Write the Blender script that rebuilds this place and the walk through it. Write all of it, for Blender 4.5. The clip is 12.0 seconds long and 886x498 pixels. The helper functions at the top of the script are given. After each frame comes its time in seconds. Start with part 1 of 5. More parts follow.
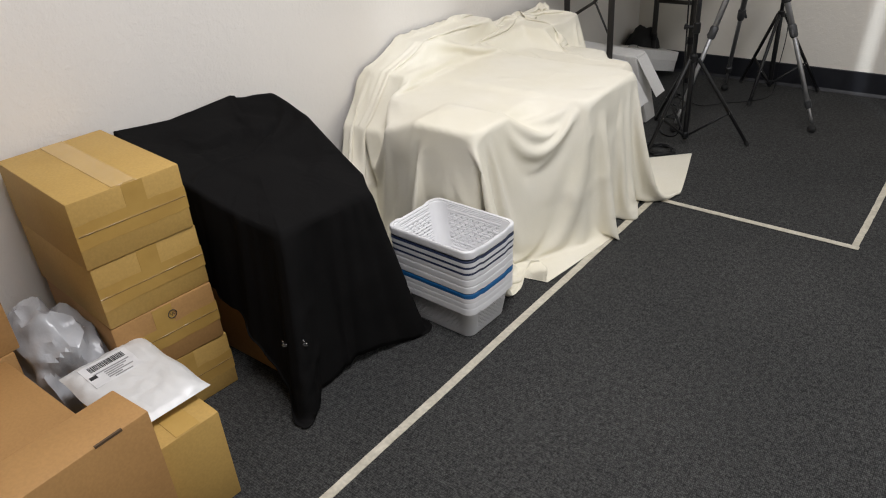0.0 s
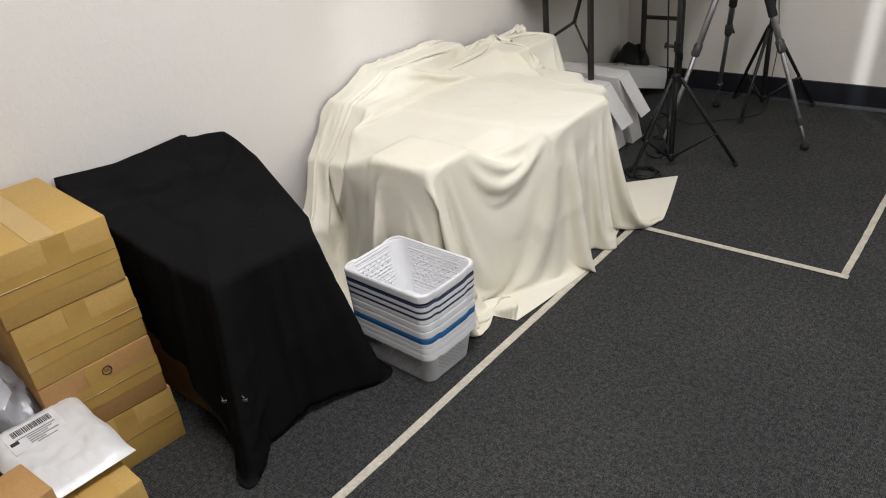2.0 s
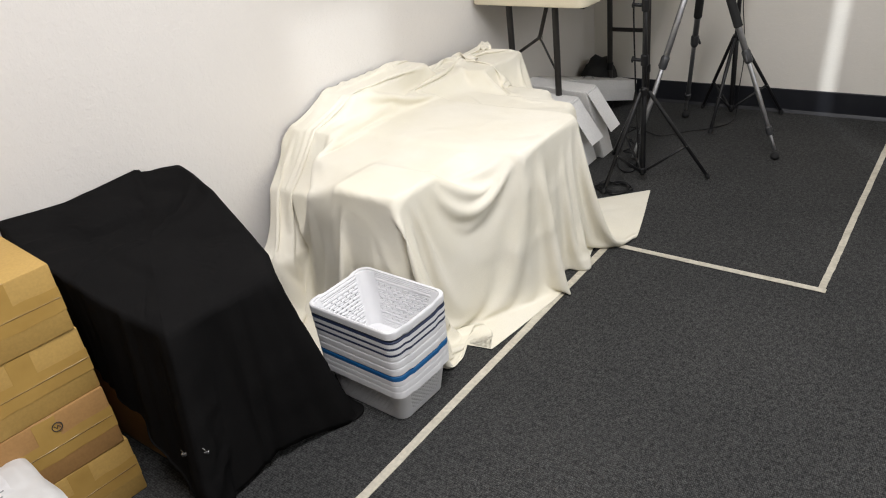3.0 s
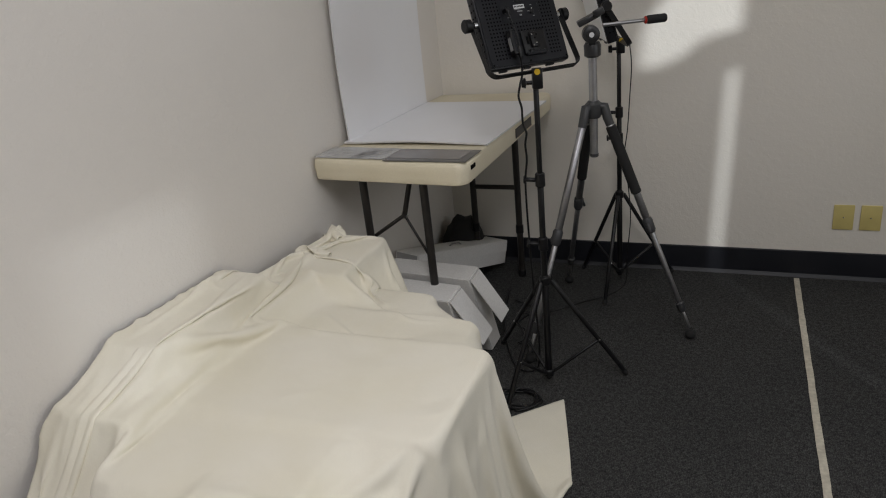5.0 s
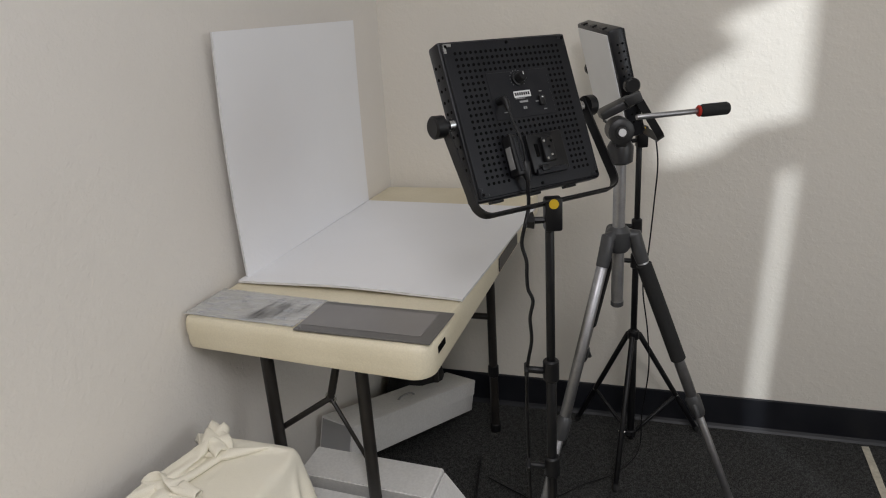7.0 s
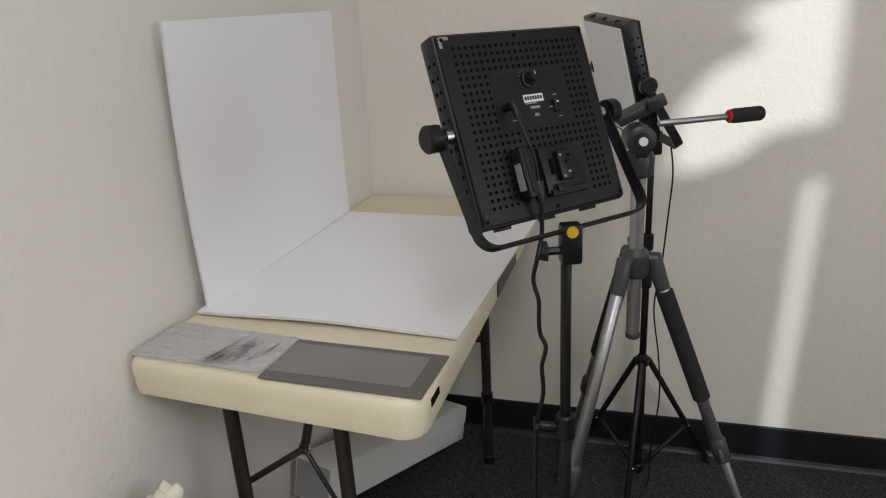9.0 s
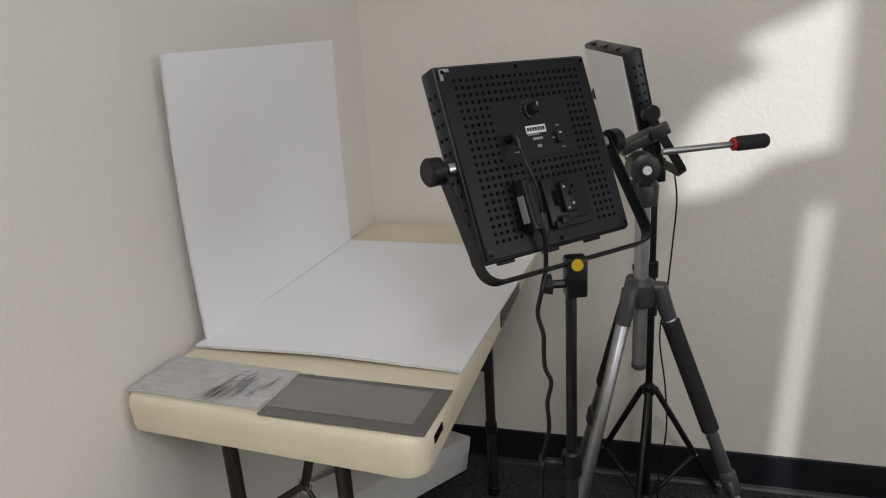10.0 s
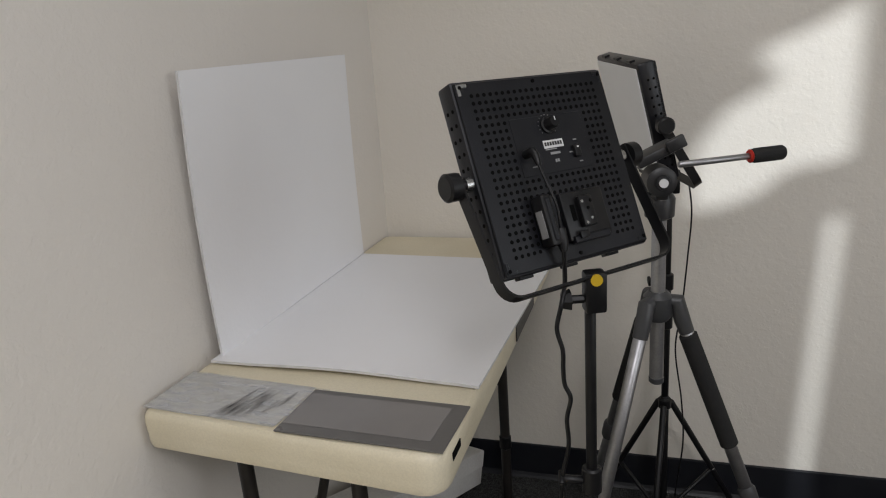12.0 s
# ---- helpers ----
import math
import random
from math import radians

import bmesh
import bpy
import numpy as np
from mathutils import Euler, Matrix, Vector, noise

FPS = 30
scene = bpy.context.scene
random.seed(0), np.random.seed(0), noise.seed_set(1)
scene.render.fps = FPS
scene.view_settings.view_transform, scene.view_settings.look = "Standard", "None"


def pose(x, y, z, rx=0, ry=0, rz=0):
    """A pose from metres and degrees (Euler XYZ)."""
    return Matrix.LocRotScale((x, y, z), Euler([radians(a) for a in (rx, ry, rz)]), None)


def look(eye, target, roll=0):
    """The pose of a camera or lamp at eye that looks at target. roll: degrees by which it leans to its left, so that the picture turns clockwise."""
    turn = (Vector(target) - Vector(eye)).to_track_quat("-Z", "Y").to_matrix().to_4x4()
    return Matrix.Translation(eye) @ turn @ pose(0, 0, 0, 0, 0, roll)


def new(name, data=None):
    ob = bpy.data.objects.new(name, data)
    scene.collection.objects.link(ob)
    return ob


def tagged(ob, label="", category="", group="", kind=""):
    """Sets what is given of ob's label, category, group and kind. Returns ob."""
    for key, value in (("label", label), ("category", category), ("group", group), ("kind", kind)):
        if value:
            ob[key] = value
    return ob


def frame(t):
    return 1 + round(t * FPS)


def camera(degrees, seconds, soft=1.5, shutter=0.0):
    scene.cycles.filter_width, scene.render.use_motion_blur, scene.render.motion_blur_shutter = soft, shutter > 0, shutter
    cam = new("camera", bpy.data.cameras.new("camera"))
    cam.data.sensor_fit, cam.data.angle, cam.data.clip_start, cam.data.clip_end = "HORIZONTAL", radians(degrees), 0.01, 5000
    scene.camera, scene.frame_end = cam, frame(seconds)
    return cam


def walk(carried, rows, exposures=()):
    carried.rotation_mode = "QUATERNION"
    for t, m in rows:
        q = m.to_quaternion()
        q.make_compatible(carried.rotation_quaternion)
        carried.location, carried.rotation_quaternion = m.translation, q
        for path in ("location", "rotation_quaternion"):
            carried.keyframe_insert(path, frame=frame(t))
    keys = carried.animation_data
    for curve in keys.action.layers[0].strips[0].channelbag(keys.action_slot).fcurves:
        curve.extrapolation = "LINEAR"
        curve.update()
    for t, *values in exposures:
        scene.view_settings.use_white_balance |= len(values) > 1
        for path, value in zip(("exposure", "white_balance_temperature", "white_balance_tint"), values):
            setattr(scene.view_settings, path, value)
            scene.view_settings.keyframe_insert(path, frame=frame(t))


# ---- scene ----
cam = camera(62.9, 12.0, soft=1.1)
PATH = [
    (0, (1.751, 0.479, 1.237), (0.645, 1.811, 0.237), -4.1),
    (0.5, (1.762, 0.554, 1.24), (0.642, 1.877, 0.244), -5.2),
    (1, (1.781, 0.609, 1.239), (0.635, 1.913, 0.244), -5.6),
    (1.5, (1.795, 0.653, 1.241), (0.64, 1.957, 0.259), -6.9),
    (2, (1.811, 0.678, 1.242), (0.653, 1.992, 0.277), -6.2),
    (2.5, (1.806, 0.701, 1.238), (0.643, 2.01, 0.271), -7.0),
    (3, (1.778, 0.761, 1.252), (0.663, 2.125, 0.305), -7.3),
    (3.5, (1.649, 0.847, 1.278), (0.582, 2.297, 0.407), -5.8),
    (5.5, (1.148, 1.63, 1.315), (0.511, 3.387, 0.603), -5.8),
    (6, (1.062, 1.849, 1.308), (0.473, 3.636, 0.631), -4.9),
    (6.5, (0.994, 2.053, 1.329), (0.392, 3.847, 0.682), -3.2),
    (7, (0.92, 2.228, 1.331), (0.327, 4.025, 0.682), -3.5),
    (9, (0.84, 2.43, 1.317), (0.293, 4.236, 0.654), -3.1),
    (9.5, (0.845, 2.446, 1.32), (0.312, 4.262, 0.675), -3.6),
    (10, (0.835, 2.45, 1.325), (0.279, 4.275, 0.722), -3.5),
    (10.5, (0.826, 2.45, 1.326), (0.27, 4.276, 0.73), -3.4),
    (11, (0.814, 2.452, 1.328), (0.248, 4.279, 0.743), -3.4),
    (11.5, (0.815, 2.453, 1.329), (0.237, 4.278, 0.751), -3.6),
    (12, (0.821, 2.453, 1.331), (0.243, 4.28, 0.757), -4.0),
]
EXPOSURE = [(0, 0.38), (0.4, 0.2), (1, 0.15), (2.0, 0.45), (2.5, 0.55), (3.0, 0.65), (3.7, 0.5), (5.3, -0.4), (5.8, -0.45), (6.5, -0.05), (7.0, 0.1), (9.0, 0.2), (9.5, 0.2), (10.0, 0.1), (10.5, 0.0), (11.5, 0.0), (12, 0.0)]
walk(cam, [(t, look(eye, target, roll)) for t, eye, target, roll in PATH], EXPOSURE)

# ---------- world, sun, large lights ----------
world = bpy.data.worlds.new("world")
scene.world = world
world.use_nodes = True
wt = world.node_tree
sky = wt.nodes.new("ShaderNodeTexSky")
sky.sky_type = "NISHITA"
sky.sun_disc = False
sky.sun_elevation = radians(12)
sky.sun_rotation = radians(147)
wt.links.new(sky.outputs["Color"], wt.nodes["Background"].inputs["Color"])
wt.nodes["Background"].inputs["Strength"].default_value = 0.1

SUN = Vector((-0.545 * 0.978, 0.838 * 0.978, -0.208))
sun = new("sun", bpy.data.lights.new("sun", "SUN"))
sun.data.energy = 2.35
sun.data.angle = radians(0.95)
sun.data.color = (0.90, 0.95, 1.0)
sun.matrix_world = look((3.2, 0, 2), tuple(Vector((3.2, 0, 2)) + SUN))


def area_lamp(name, eye, target, sx, sy, watts, colour):
    ob = new(name, bpy.data.lights.new(name, "AREA"))
    ob.data.shape, ob.data.size, ob.data.size_y = "RECTANGLE", sx, sy
    ob.data.energy, ob.data.color = watts, colour
    ob.matrix_world = look(eye, target)
    return ob


# unseen overhead lamps, assumed from the bright upper faces, placed to balance the light
area_lamp("overhead_lamp", (1.45, 1.25, 2.56), (1.45, 1.25, 0), 0.56, 1.16, 37, (0.985, 0.968, 1.0))
area_lamp("overhead_lamp", (1.05, 2.75, 2.56), (1.05, 2.75, 0), 0.56, 1.16, 6, (0.985, 0.968, 1.0))
# added lamp in the blocked east opening, stands in for daylight from the side
area_lamp("east_fill_lamp", (3.205, 2.44, 1.5), (0, 2.44, 1.4), 1.3, 1.38, 14, (0.90, 0.95, 1.0))

# ---------- materials ----------


def noise_mix(nt, a, b, scale, detail=4.0, lo=0.35, hi=0.65, coord="Object", stretch=(1, 1, 1)):
    """A colour that wanders between a and b."""
    tc = nt.nodes.new("ShaderNodeTexCoord")
    mp = nt.nodes.new("ShaderNodeMapping")
    mp.inputs["Scale"].default_value = stretch
    nz = nt.nodes.new("ShaderNodeTexNoise")
    nz.inputs["Scale"].default_value = scale
    nz.inputs["Detail"].default_value = detail
    rp = nt.nodes.new("ShaderNodeValToRGB")
    rp.color_ramp.elements[0].position, rp.color_ramp.elements[1].position = lo, hi
    rp.color_ramp.elements[0].color, rp.color_ramp.elements[1].color = (*a, 1), (*b, 1)
    nt.links.new(tc.outputs[coord], mp.inputs["Vector"])
    nt.links.new(mp.outputs["Vector"], nz.inputs["Vector"])
    nt.links.new(nz.outputs["Fac"], rp.inputs["Fac"])
    return rp.outputs["Color"], nz.outputs["Fac"], mp.outputs["Vector"]


def blend(nt, a, b, kind="MULTIPLY", fac=1.0):
    mx = nt.nodes.new("ShaderNodeMix")
    mx.data_type, mx.blend_type = "RGBA", kind
    mx.inputs["Factor"].default_value = fac
    nt.links.new(a, mx.inputs[6])
    nt.links.new(b, mx.inputs[7])
    return mx.outputs[2]


def bump(nt, height, strength, distance, under=None):
    b = nt.nodes.new("ShaderNodeBump")
    b.inputs["Strength"].default_value, b.inputs["Distance"].default_value = strength, distance
    nt.links.new(height, b.inputs["Height"])
    if under is not None:
        nt.links.new(under, b.inputs["Normal"])
    return b.outputs["Normal"]


def material(name, a, b=None, scale=20.0, rough=0.6, metal=0.0, grain=None, grain_size=400.0, relief=0.0, relief_size=60.0, spec=0.5, stretch=(1, 1, 1), sheen=0.0):
    m = bpy.data.materials.new(name)
    m.use_nodes = True
    nt = m.node_tree
    p = nt.nodes["Principled BSDF"]
    b = b or tuple(v * 0.85 for v in a)
    col, fac, vec = noise_mix(nt, a, b, scale, stretch=stretch)
    if grain:
        fine, ffac, _ = noise_mix(nt, (1 - grain,) * 3, (1 + grain * 0.3,) * 3, grain_size, 2.0, stretch=stretch)
        col = blend(nt, col, fine)
    nt.links.new(col, p.inputs["Base Color"])
    rr = nt.nodes.new("ShaderNodeMapRange")
    rr.inputs["To Min"].default_value, rr.inputs["To Max"].default_value = max(rough - 0.08, 0.02), min(rough + 0.08, 1)
    nt.links.new(fac, rr.inputs["Value"])
    nt.links.new(rr.outputs["Result"], p.inputs["Roughness"])
    p.inputs["Metallic"].default_value = metal
    p.inputs["Specular IOR Level"].default_value = spec
    p.inputs["Sheen Weight"].default_value = sheen
    if relief:
        _, rf, _ = noise_mix(nt, (0, 0, 0), (1, 1, 1), relief_size, 5.0, stretch=stretch)
        nt.links.new(bump(nt, rf, 0.6, relief), p.inputs["Normal"])
    return m


def wall_paint(name, a, b):
    """Painted drywall with a knocked-down spatter texture."""
    m = bpy.data.materials.new(name)
    m.use_nodes = True
    nt = m.node_tree
    p = nt.nodes["Principled BSDF"]
    col, _, vec = noise_mix(nt, a, b, 1.3, 5.0)
    nt.links.new(col, p.inputs["Base Color"])
    p.inputs["Roughness"].default_value = 0.62
    p.inputs["Specular IOR Level"].default_value = 0.35
    blobs = nt.nodes.new("ShaderNodeTexNoise")
    blobs.inputs["Scale"].default_value, blobs.inputs["Detail"].default_value = 55, 3.5
    ramp = nt.nodes.new("ShaderNodeValToRGB")
    ramp.color_ramp.elements[0].position, ramp.color_ramp.elements[1].position = 0.46, 0.60
    nt.links.new(vec, blobs.inputs["Vector"])
    nt.links.new(blobs.outputs["Fac"], ramp.inputs["Fac"])
    fine = nt.nodes.new("ShaderNodeTexNoise")
    fine.inputs["Scale"].default_value, fine.inputs["Detail"].default_value = 160, 3
    nt.links.new(vec, fine.inputs["Vector"])
    n = bump(nt, fine.outputs["Fac"], 0.35, 0.002)
    nt.links.new(bump(nt, ramp.outputs["Color"], 0.20, 0.002, n), p.inputs["Normal"])
    return m


def carpet_material():
    """Charcoal loop-pile carpet with lighter and darker yarns in short rows."""
    m = bpy.data.materials.new("charcoal_carpet")
    m.use_nodes = True
    nt = m.node_tree
    p = nt.nodes["Principled BSDF"]
    big, _, vec = noise_mix(nt, (0.064, 0.064, 0.063), (0.054, 0.0545, 0.054), 2.2, 5.0)
    vor = nt.nodes.new("ShaderNodeTexVoronoi")
    vor.inputs["Scale"].default_value = 300
    vor.inputs["Randomness"].default_value = 0.5
    mp = nt.nodes.new("ShaderNodeMapping")
    mp.inputs["Scale"].default_value = (1, 0.55, 1)
    nt.links.new(vec, mp.inputs["Vector"])
    nt.links.new(mp.outputs["Vector"], vor.inputs["Vector"])
    cr = nt.nodes.new("ShaderNodeValToRGB")
    cr.color_ramp.elements[0].color, cr.color_ramp.elements[1].color = (1.75, 1.75, 1.73, 1), (0.30, 0.30, 0.30, 1)
    cr.color_ramp.elements[1].position = 0.75
    nt.links.new(vor.outputs["Distance"], cr.inputs["Fac"])
    yarn, _, _ = noise_mix(nt, (0.80, 0.80, 0.80), (1.24, 1.24, 1.23), 80, 4.0, 0.38, 0.62)
    col = blend(nt, blend(nt, big, cr.outputs["Color"]), yarn)
    nt.links.new(col, p.inputs["Base Color"])
    p.inputs["Roughness"].default_value = 0.95
    p.inputs["Specular IOR Level"].default_value = 0.15
    inv = nt.nodes.new("ShaderNodeMath")
    inv.operation = "SUBTRACT"
    inv.inputs[0].default_value = 1
    nt.links.new(vor.outputs["Distance"], inv.inputs[1])
    nt.links.new(bump(nt, inv.outputs["Value"], 0.9, 0.004), p.inputs["Normal"])
    return m


def clear_plastic():
    m = bpy.data.materials.new("clear_plastic_film")
    m.use_nodes = True
    nt = m.node_tree
    p = nt.nodes["Principled BSDF"]
    _, fac, _ = noise_mix(nt, (0, 0, 0), (1, 1, 1), 30, 4.0, stretch=(1, 2.5, 1))
    p.inputs["Base Color"].default_value = (0.75, 0.77, 0.8, 1)
    p.inputs["Roughness"].default_value = 0.22
    tr = nt.nodes.new("ShaderNodeBsdfTransparent")
    mx = nt.nodes.new("ShaderNodeMixShader")
    mr = nt.nodes.new("ShaderNodeMapRange")
    mr.inputs["From Min"].default_value, mr.inputs["From Max"].default_value = 0.35, 0.7
    mr.inputs["To Min"].default_value, mr.inputs["To Max"].default_value = 0.12, 0.4
    nt.links.new(fac, mr.inputs["Value"])
    nt.links.new(mr.outputs["Result"], mx.inputs["Fac"])
    nt.links.new(tr.outputs[0], mx.inputs[1])
    nt.links.new(p.outputs[0], mx.inputs[2])
    nt.links.new(mx.outputs[0], nt.nodes["Material Output"].inputs["Surface"])
    nt.links.new(bump(nt, fac, 0.8, 0.004), p.inputs["Normal"])
    return m


M_WALL = wall_paint("cream_wall_paint", (0.775, 0.74, 0.69), (0.735, 0.70, 0.65))
# base tint for the north wall, warmer than the other walls
M_FARWALL = wall_paint("warm_cream_wall_tint", (0.775, 0.735, 0.665), (0.735, 0.695, 0.62))
M_CEIL = wall_paint("white_ceiling_paint", (0.8, 0.79, 0.77), (0.77, 0.76, 0.74))
M_CARPET = carpet_material()
M_BASE = material("black_vinyl_baseboard", (0.007, 0.0078, 0.0115), (0.011, 0.012, 0.016), 8, 0.45, relief=0.001, relief_size=40)
M_TAPE = material("cream_masking_tape", (0.60, 0.56, 0.46), (0.50, 0.46, 0.37), 18, 0.7, grain=0.15, grain_size=90, relief=0.001, relief_size=180)
M_CARD = material("brown_cardboard", (0.49, 0.31, 0.088), (0.44, 0.275, 0.075), 4, 0.7, grain=0.07, grain_size=160, relief=0.0005, relief_size=90)
M_CARD2 = material("orange_brown_cardboard", (0.41, 0.225, 0.078), (0.37, 0.20, 0.068), 4, 0.7, grain=0.07, grain_size=160, relief=0.0005, relief_size=90)
M_CARDIN = material("dark_cardboard_gap", (0.10, 0.06, 0.03), None, 20, 0.8)
M_TAPE_CLEAR = material("clear_brown_packing_tape", (0.47, 0.295, 0.082), (0.41, 0.25, 0.068), 14, 0.2, spec=0.6, relief=0.0008, relief_size=40)
M_GLINT = material("clear_tape_glint", (0.55, 0.42, 0.22), (0.48, 0.35, 0.17), 14, 0.12, spec=1.0, relief=0.001, relief_size=60)
M_PACK = material("tan_packing_tape", (0.50, 0.32, 0.096), (0.455, 0.288, 0.084), 9, 0.2, spec=0.8, relief=0.001, relief_size=45)
M_CREAM = material("cream_cotton_cloth", (0.83, 0.79, 0.675), (0.80, 0.755, 0.62), 5, 0.85, grain=0.06, grain_size=700, relief=0.0025, relief_size=20, spec=0.2, sheen=0.15)


def wrinkle(m, scale, depth, strength):
    """Adds crisp creases to the relief of a cloth."""
    nt = m.node_tree
    p = nt.nodes["Principled BSDF"]
    under = p.inputs["Normal"].links[0].from_socket
    tc = nt.nodes.new("ShaderNodeTexCoord")
    nz = nt.nodes.new("ShaderNodeTexNoise")
    nz.noise_type = "RIDGED_MULTIFRACTAL"
    nz.inputs["Scale"].default_value, nz.inputs["Detail"].default_value = scale, 2.5
    nz.inputs["Distortion"].default_value = 0.5
    nt.links.new(tc.outputs["Object"], nz.inputs["Vector"])
    nt.links.new(bump(nt, nz.outputs["Fac"], strength, depth, under), p.inputs["Normal"])


wrinkle(M_CREAM, 7.0, 0.012, 0.7)
M_BLACK = material("black_woven_cloth", (0.0085, 0.0082, 0.0082), (0.0105, 0.0101, 0.01), 9, 0.9, grain=0.3, grain_size=600, relief=0.002, relief_size=25, spec=0.03)
M_BASKET = material("white_basket_plastic", (0.80, 0.80, 0.80), (0.76, 0.76, 0.77), 12, 0.35)
M_BASKETG = material("grey_basket_plastic", (0.62, 0.62, 0.625), (0.57, 0.57, 0.58), 12, 0.4)
M_BLUE = material("blue_basket_plastic", (0.012, 0.13, 0.34), (0.015, 0.11, 0.29), 12, 0.35)
M_NAVY = material("basket_gap_shade_blue", (0.02, 0.03, 0.07), None, 12, 0.35)
M_TABLE = material("ivory_table_plastic", (0.78, 0.71, 0.54), (0.73, 0.66, 0.49), 6, 0.42, grain=0.05, grain_size=300, relief=0.0008, relief_size=200)
M_LEG = material("dark_brown_powder_coat", (0.016, 0.014, 0.0125), (0.022, 0.019, 0.017), 25, 0.4, relief=0.0004, relief_size=300)
M_FOAM = material("white_foam_board", (0.88, 0.885, 0.905), (0.86, 0.865, 0.885), 3, 0.5, relief=0.0006, relief_size=120)
M_FOAMEDGE = material("foam_board_edge", (0.74, 0.74, 0.74), None, 40, 0.8)
M_LEDBLK = material("black_satin_metal", (0.009, 0.0095, 0.012), (0.013, 0.0135, 0.017), 14, 0.36, metal=0.3, relief=0.0003, relief_size=400)
# flat black, also for uncut holes and slots: their inner shade is the colour
M_HOLE = material("black_hole", (0.002, 0.002, 0.002), (0.003, 0.003, 0.003), 40, 0.9, spec=0.1)
M_PLASTIC = material("black_plastic", (0.006, 0.006, 0.0068), (0.009, 0.009, 0.0098), 30, 0.4, spec=0.35)
M_RUBBER = material("black_foam_rubber", (0.009, 0.009, 0.009), (0.014, 0.014, 0.014), 120, 0.85, relief=0.001, relief_size=300)
M_ALU = material("brushed_grey_aluminium", (0.44, 0.44, 0.45), (0.38, 0.38, 0.39), 40, 0.44, metal=1.0, grain=0.08, grain_size=300)
M_TRIPOD = material("dark_grey_tripod_plastic", (0.05, 0.051, 0.053), (0.042, 0.043, 0.045), 30, 0.42)
M_HEAD = material("black_tripod_head_plastic", (0.017, 0.017, 0.018), (0.022, 0.022, 0.023), 30, 0.42)
M_STEEL = material("bright_steel", (0.7, 0.7, 0.7), (0.6, 0.6, 0.6), 40, 0.25, metal=1.0)
M_DIFF = material("white_light_diffuser", (0.82, 0.83, 0.83), (0.80, 0.81, 0.81), 10, 0.5)
M_WHITECARD = material("white_cardboard", (0.82, 0.81, 0.79), (0.78, 0.77, 0.75), 6, 0.65, grain=0.06, grain_size=150, relief=0.0005, relief_size=80)
M_GREYCARD = material("grey_cardboard", (0.40, 0.40, 0.40), (0.36, 0.36, 0.36), 6, 0.75)
M_FILM = material("grey_tinted_acrylic", (0.22, 0.21, 0.205), (0.185, 0.175, 0.17), 4, 0.18, spec=0.6, relief=0.0008, relief_size=8)
M_FILMEDGE = material("dark_tinted_acrylic_edge", (0.13, 0.125, 0.12), None, 10, 0.3)
M_CREASE_SHADE = material("grey_crease_shade", (0.24, 0.235, 0.23), (0.17, 0.165, 0.16), 30, 0.35)
M_CLEAR = clear_plastic()
M_MAILER = material("white_poly_mailer", (0.68, 0.68, 0.67), (0.62, 0.62, 0.61), 8, 0.32, relief=0.004, relief_size=22)
M_BAG = material("grey_translucent_bag", (0.50, 0.51, 0.53), (0.38, 0.39, 0.41), 9, 0.25, relief=0.006, relief_size=18)
M_PRINT = material("black_print", (0.03, 0.03, 0.03), None, 40, 0.6)
M_PRINTG = material("grey_print", (0.30, 0.30, 0.30), None, 40, 0.6)
M_YELLOW = material("yellow_plastic", (0.62, 0.42, 0.02), (0.55, 0.36, 0.02), 30, 0.4)
M_RED = material("red_plastic", (0.5, 0.02, 0.01), None, 30, 0.4)
M_WHITEPRINT = material("white_print", (0.75, 0.75, 0.75), None, 30, 0.5)
M_PLATE = material("ivory_outlet_plastic", (0.62, 0.52, 0.20), (0.58, 0.48, 0.18), 20, 0.35)
M_PAINTW = material("white_plain_paint", (0.78, 0.78, 0.76), None, 10, 0.4)

# ---------- builders ----------
ORIGIN = {}


def thing(name, at, label, category, group=""):
    """An empty at a thing's base, which parents its parts."""
    ob = new(name)
    ob.location = at
    ob.empty_display_size = 0.05
    ORIGIN[ob] = Vector(at)
    return tagged(ob, label, category, group)


def part(name, bm, mat, parent=None, label="", smooth=0.0):
    """Links a bmesh, modelled in world places, as one mesh under a thing or a part."""
    me = bpy.data.meshes.new(name)
    if parent is not None:
        bmesh.ops.translate(bm, verts=bm.verts, vec=-ORIGIN[parent])
    bmesh.ops.recalc_face_normals(bm, faces=bm.faces)
    bm.to_mesh(me)
    bm.free()
    for one in mat if isinstance(mat, (list, tuple)) else (mat,):
        me.materials.append(one)
    if smooth:
        me.shade_smooth()
        me.set_sharp_from_angle(angle=radians(smooth))
    ob = new(name, me)
    if parent is not None:
        ob.parent = parent
        ORIGIN[ob] = ORIGIN[parent]
    else:
        ORIGIN[ob] = Vector((0, 0, 0))
    if label:
        tagged(ob, label)
    return ob


def brick(bm, lo, hi, bevel=0.0, m=None, seg=2):
    """A box from corner lo to corner hi, its edges rounded, laid out by m."""
    lo, hi = Vector(lo), Vector(hi)
    made = bmesh.ops.create_cube(bm, size=1.0)["verts"]
    for v in made:
        v.co = Vector([lo[i] + (v.co[i] + 0.5) * (hi[i] - lo[i]) for i in range(3)])
    if bevel:
        edges = list({e for v in made for e in v.link_edges})
        out = bmesh.ops.bevel(bm, geom=edges, offset=bevel, segments=seg, affect="EDGES", profile=0.5)
        made = list({v for f in out["faces"] for v in f.verts} | {v for v in made if v.is_valid})
    if m is not None:
        bmesh.ops.transform(bm, matrix=m, verts=made)
    return made


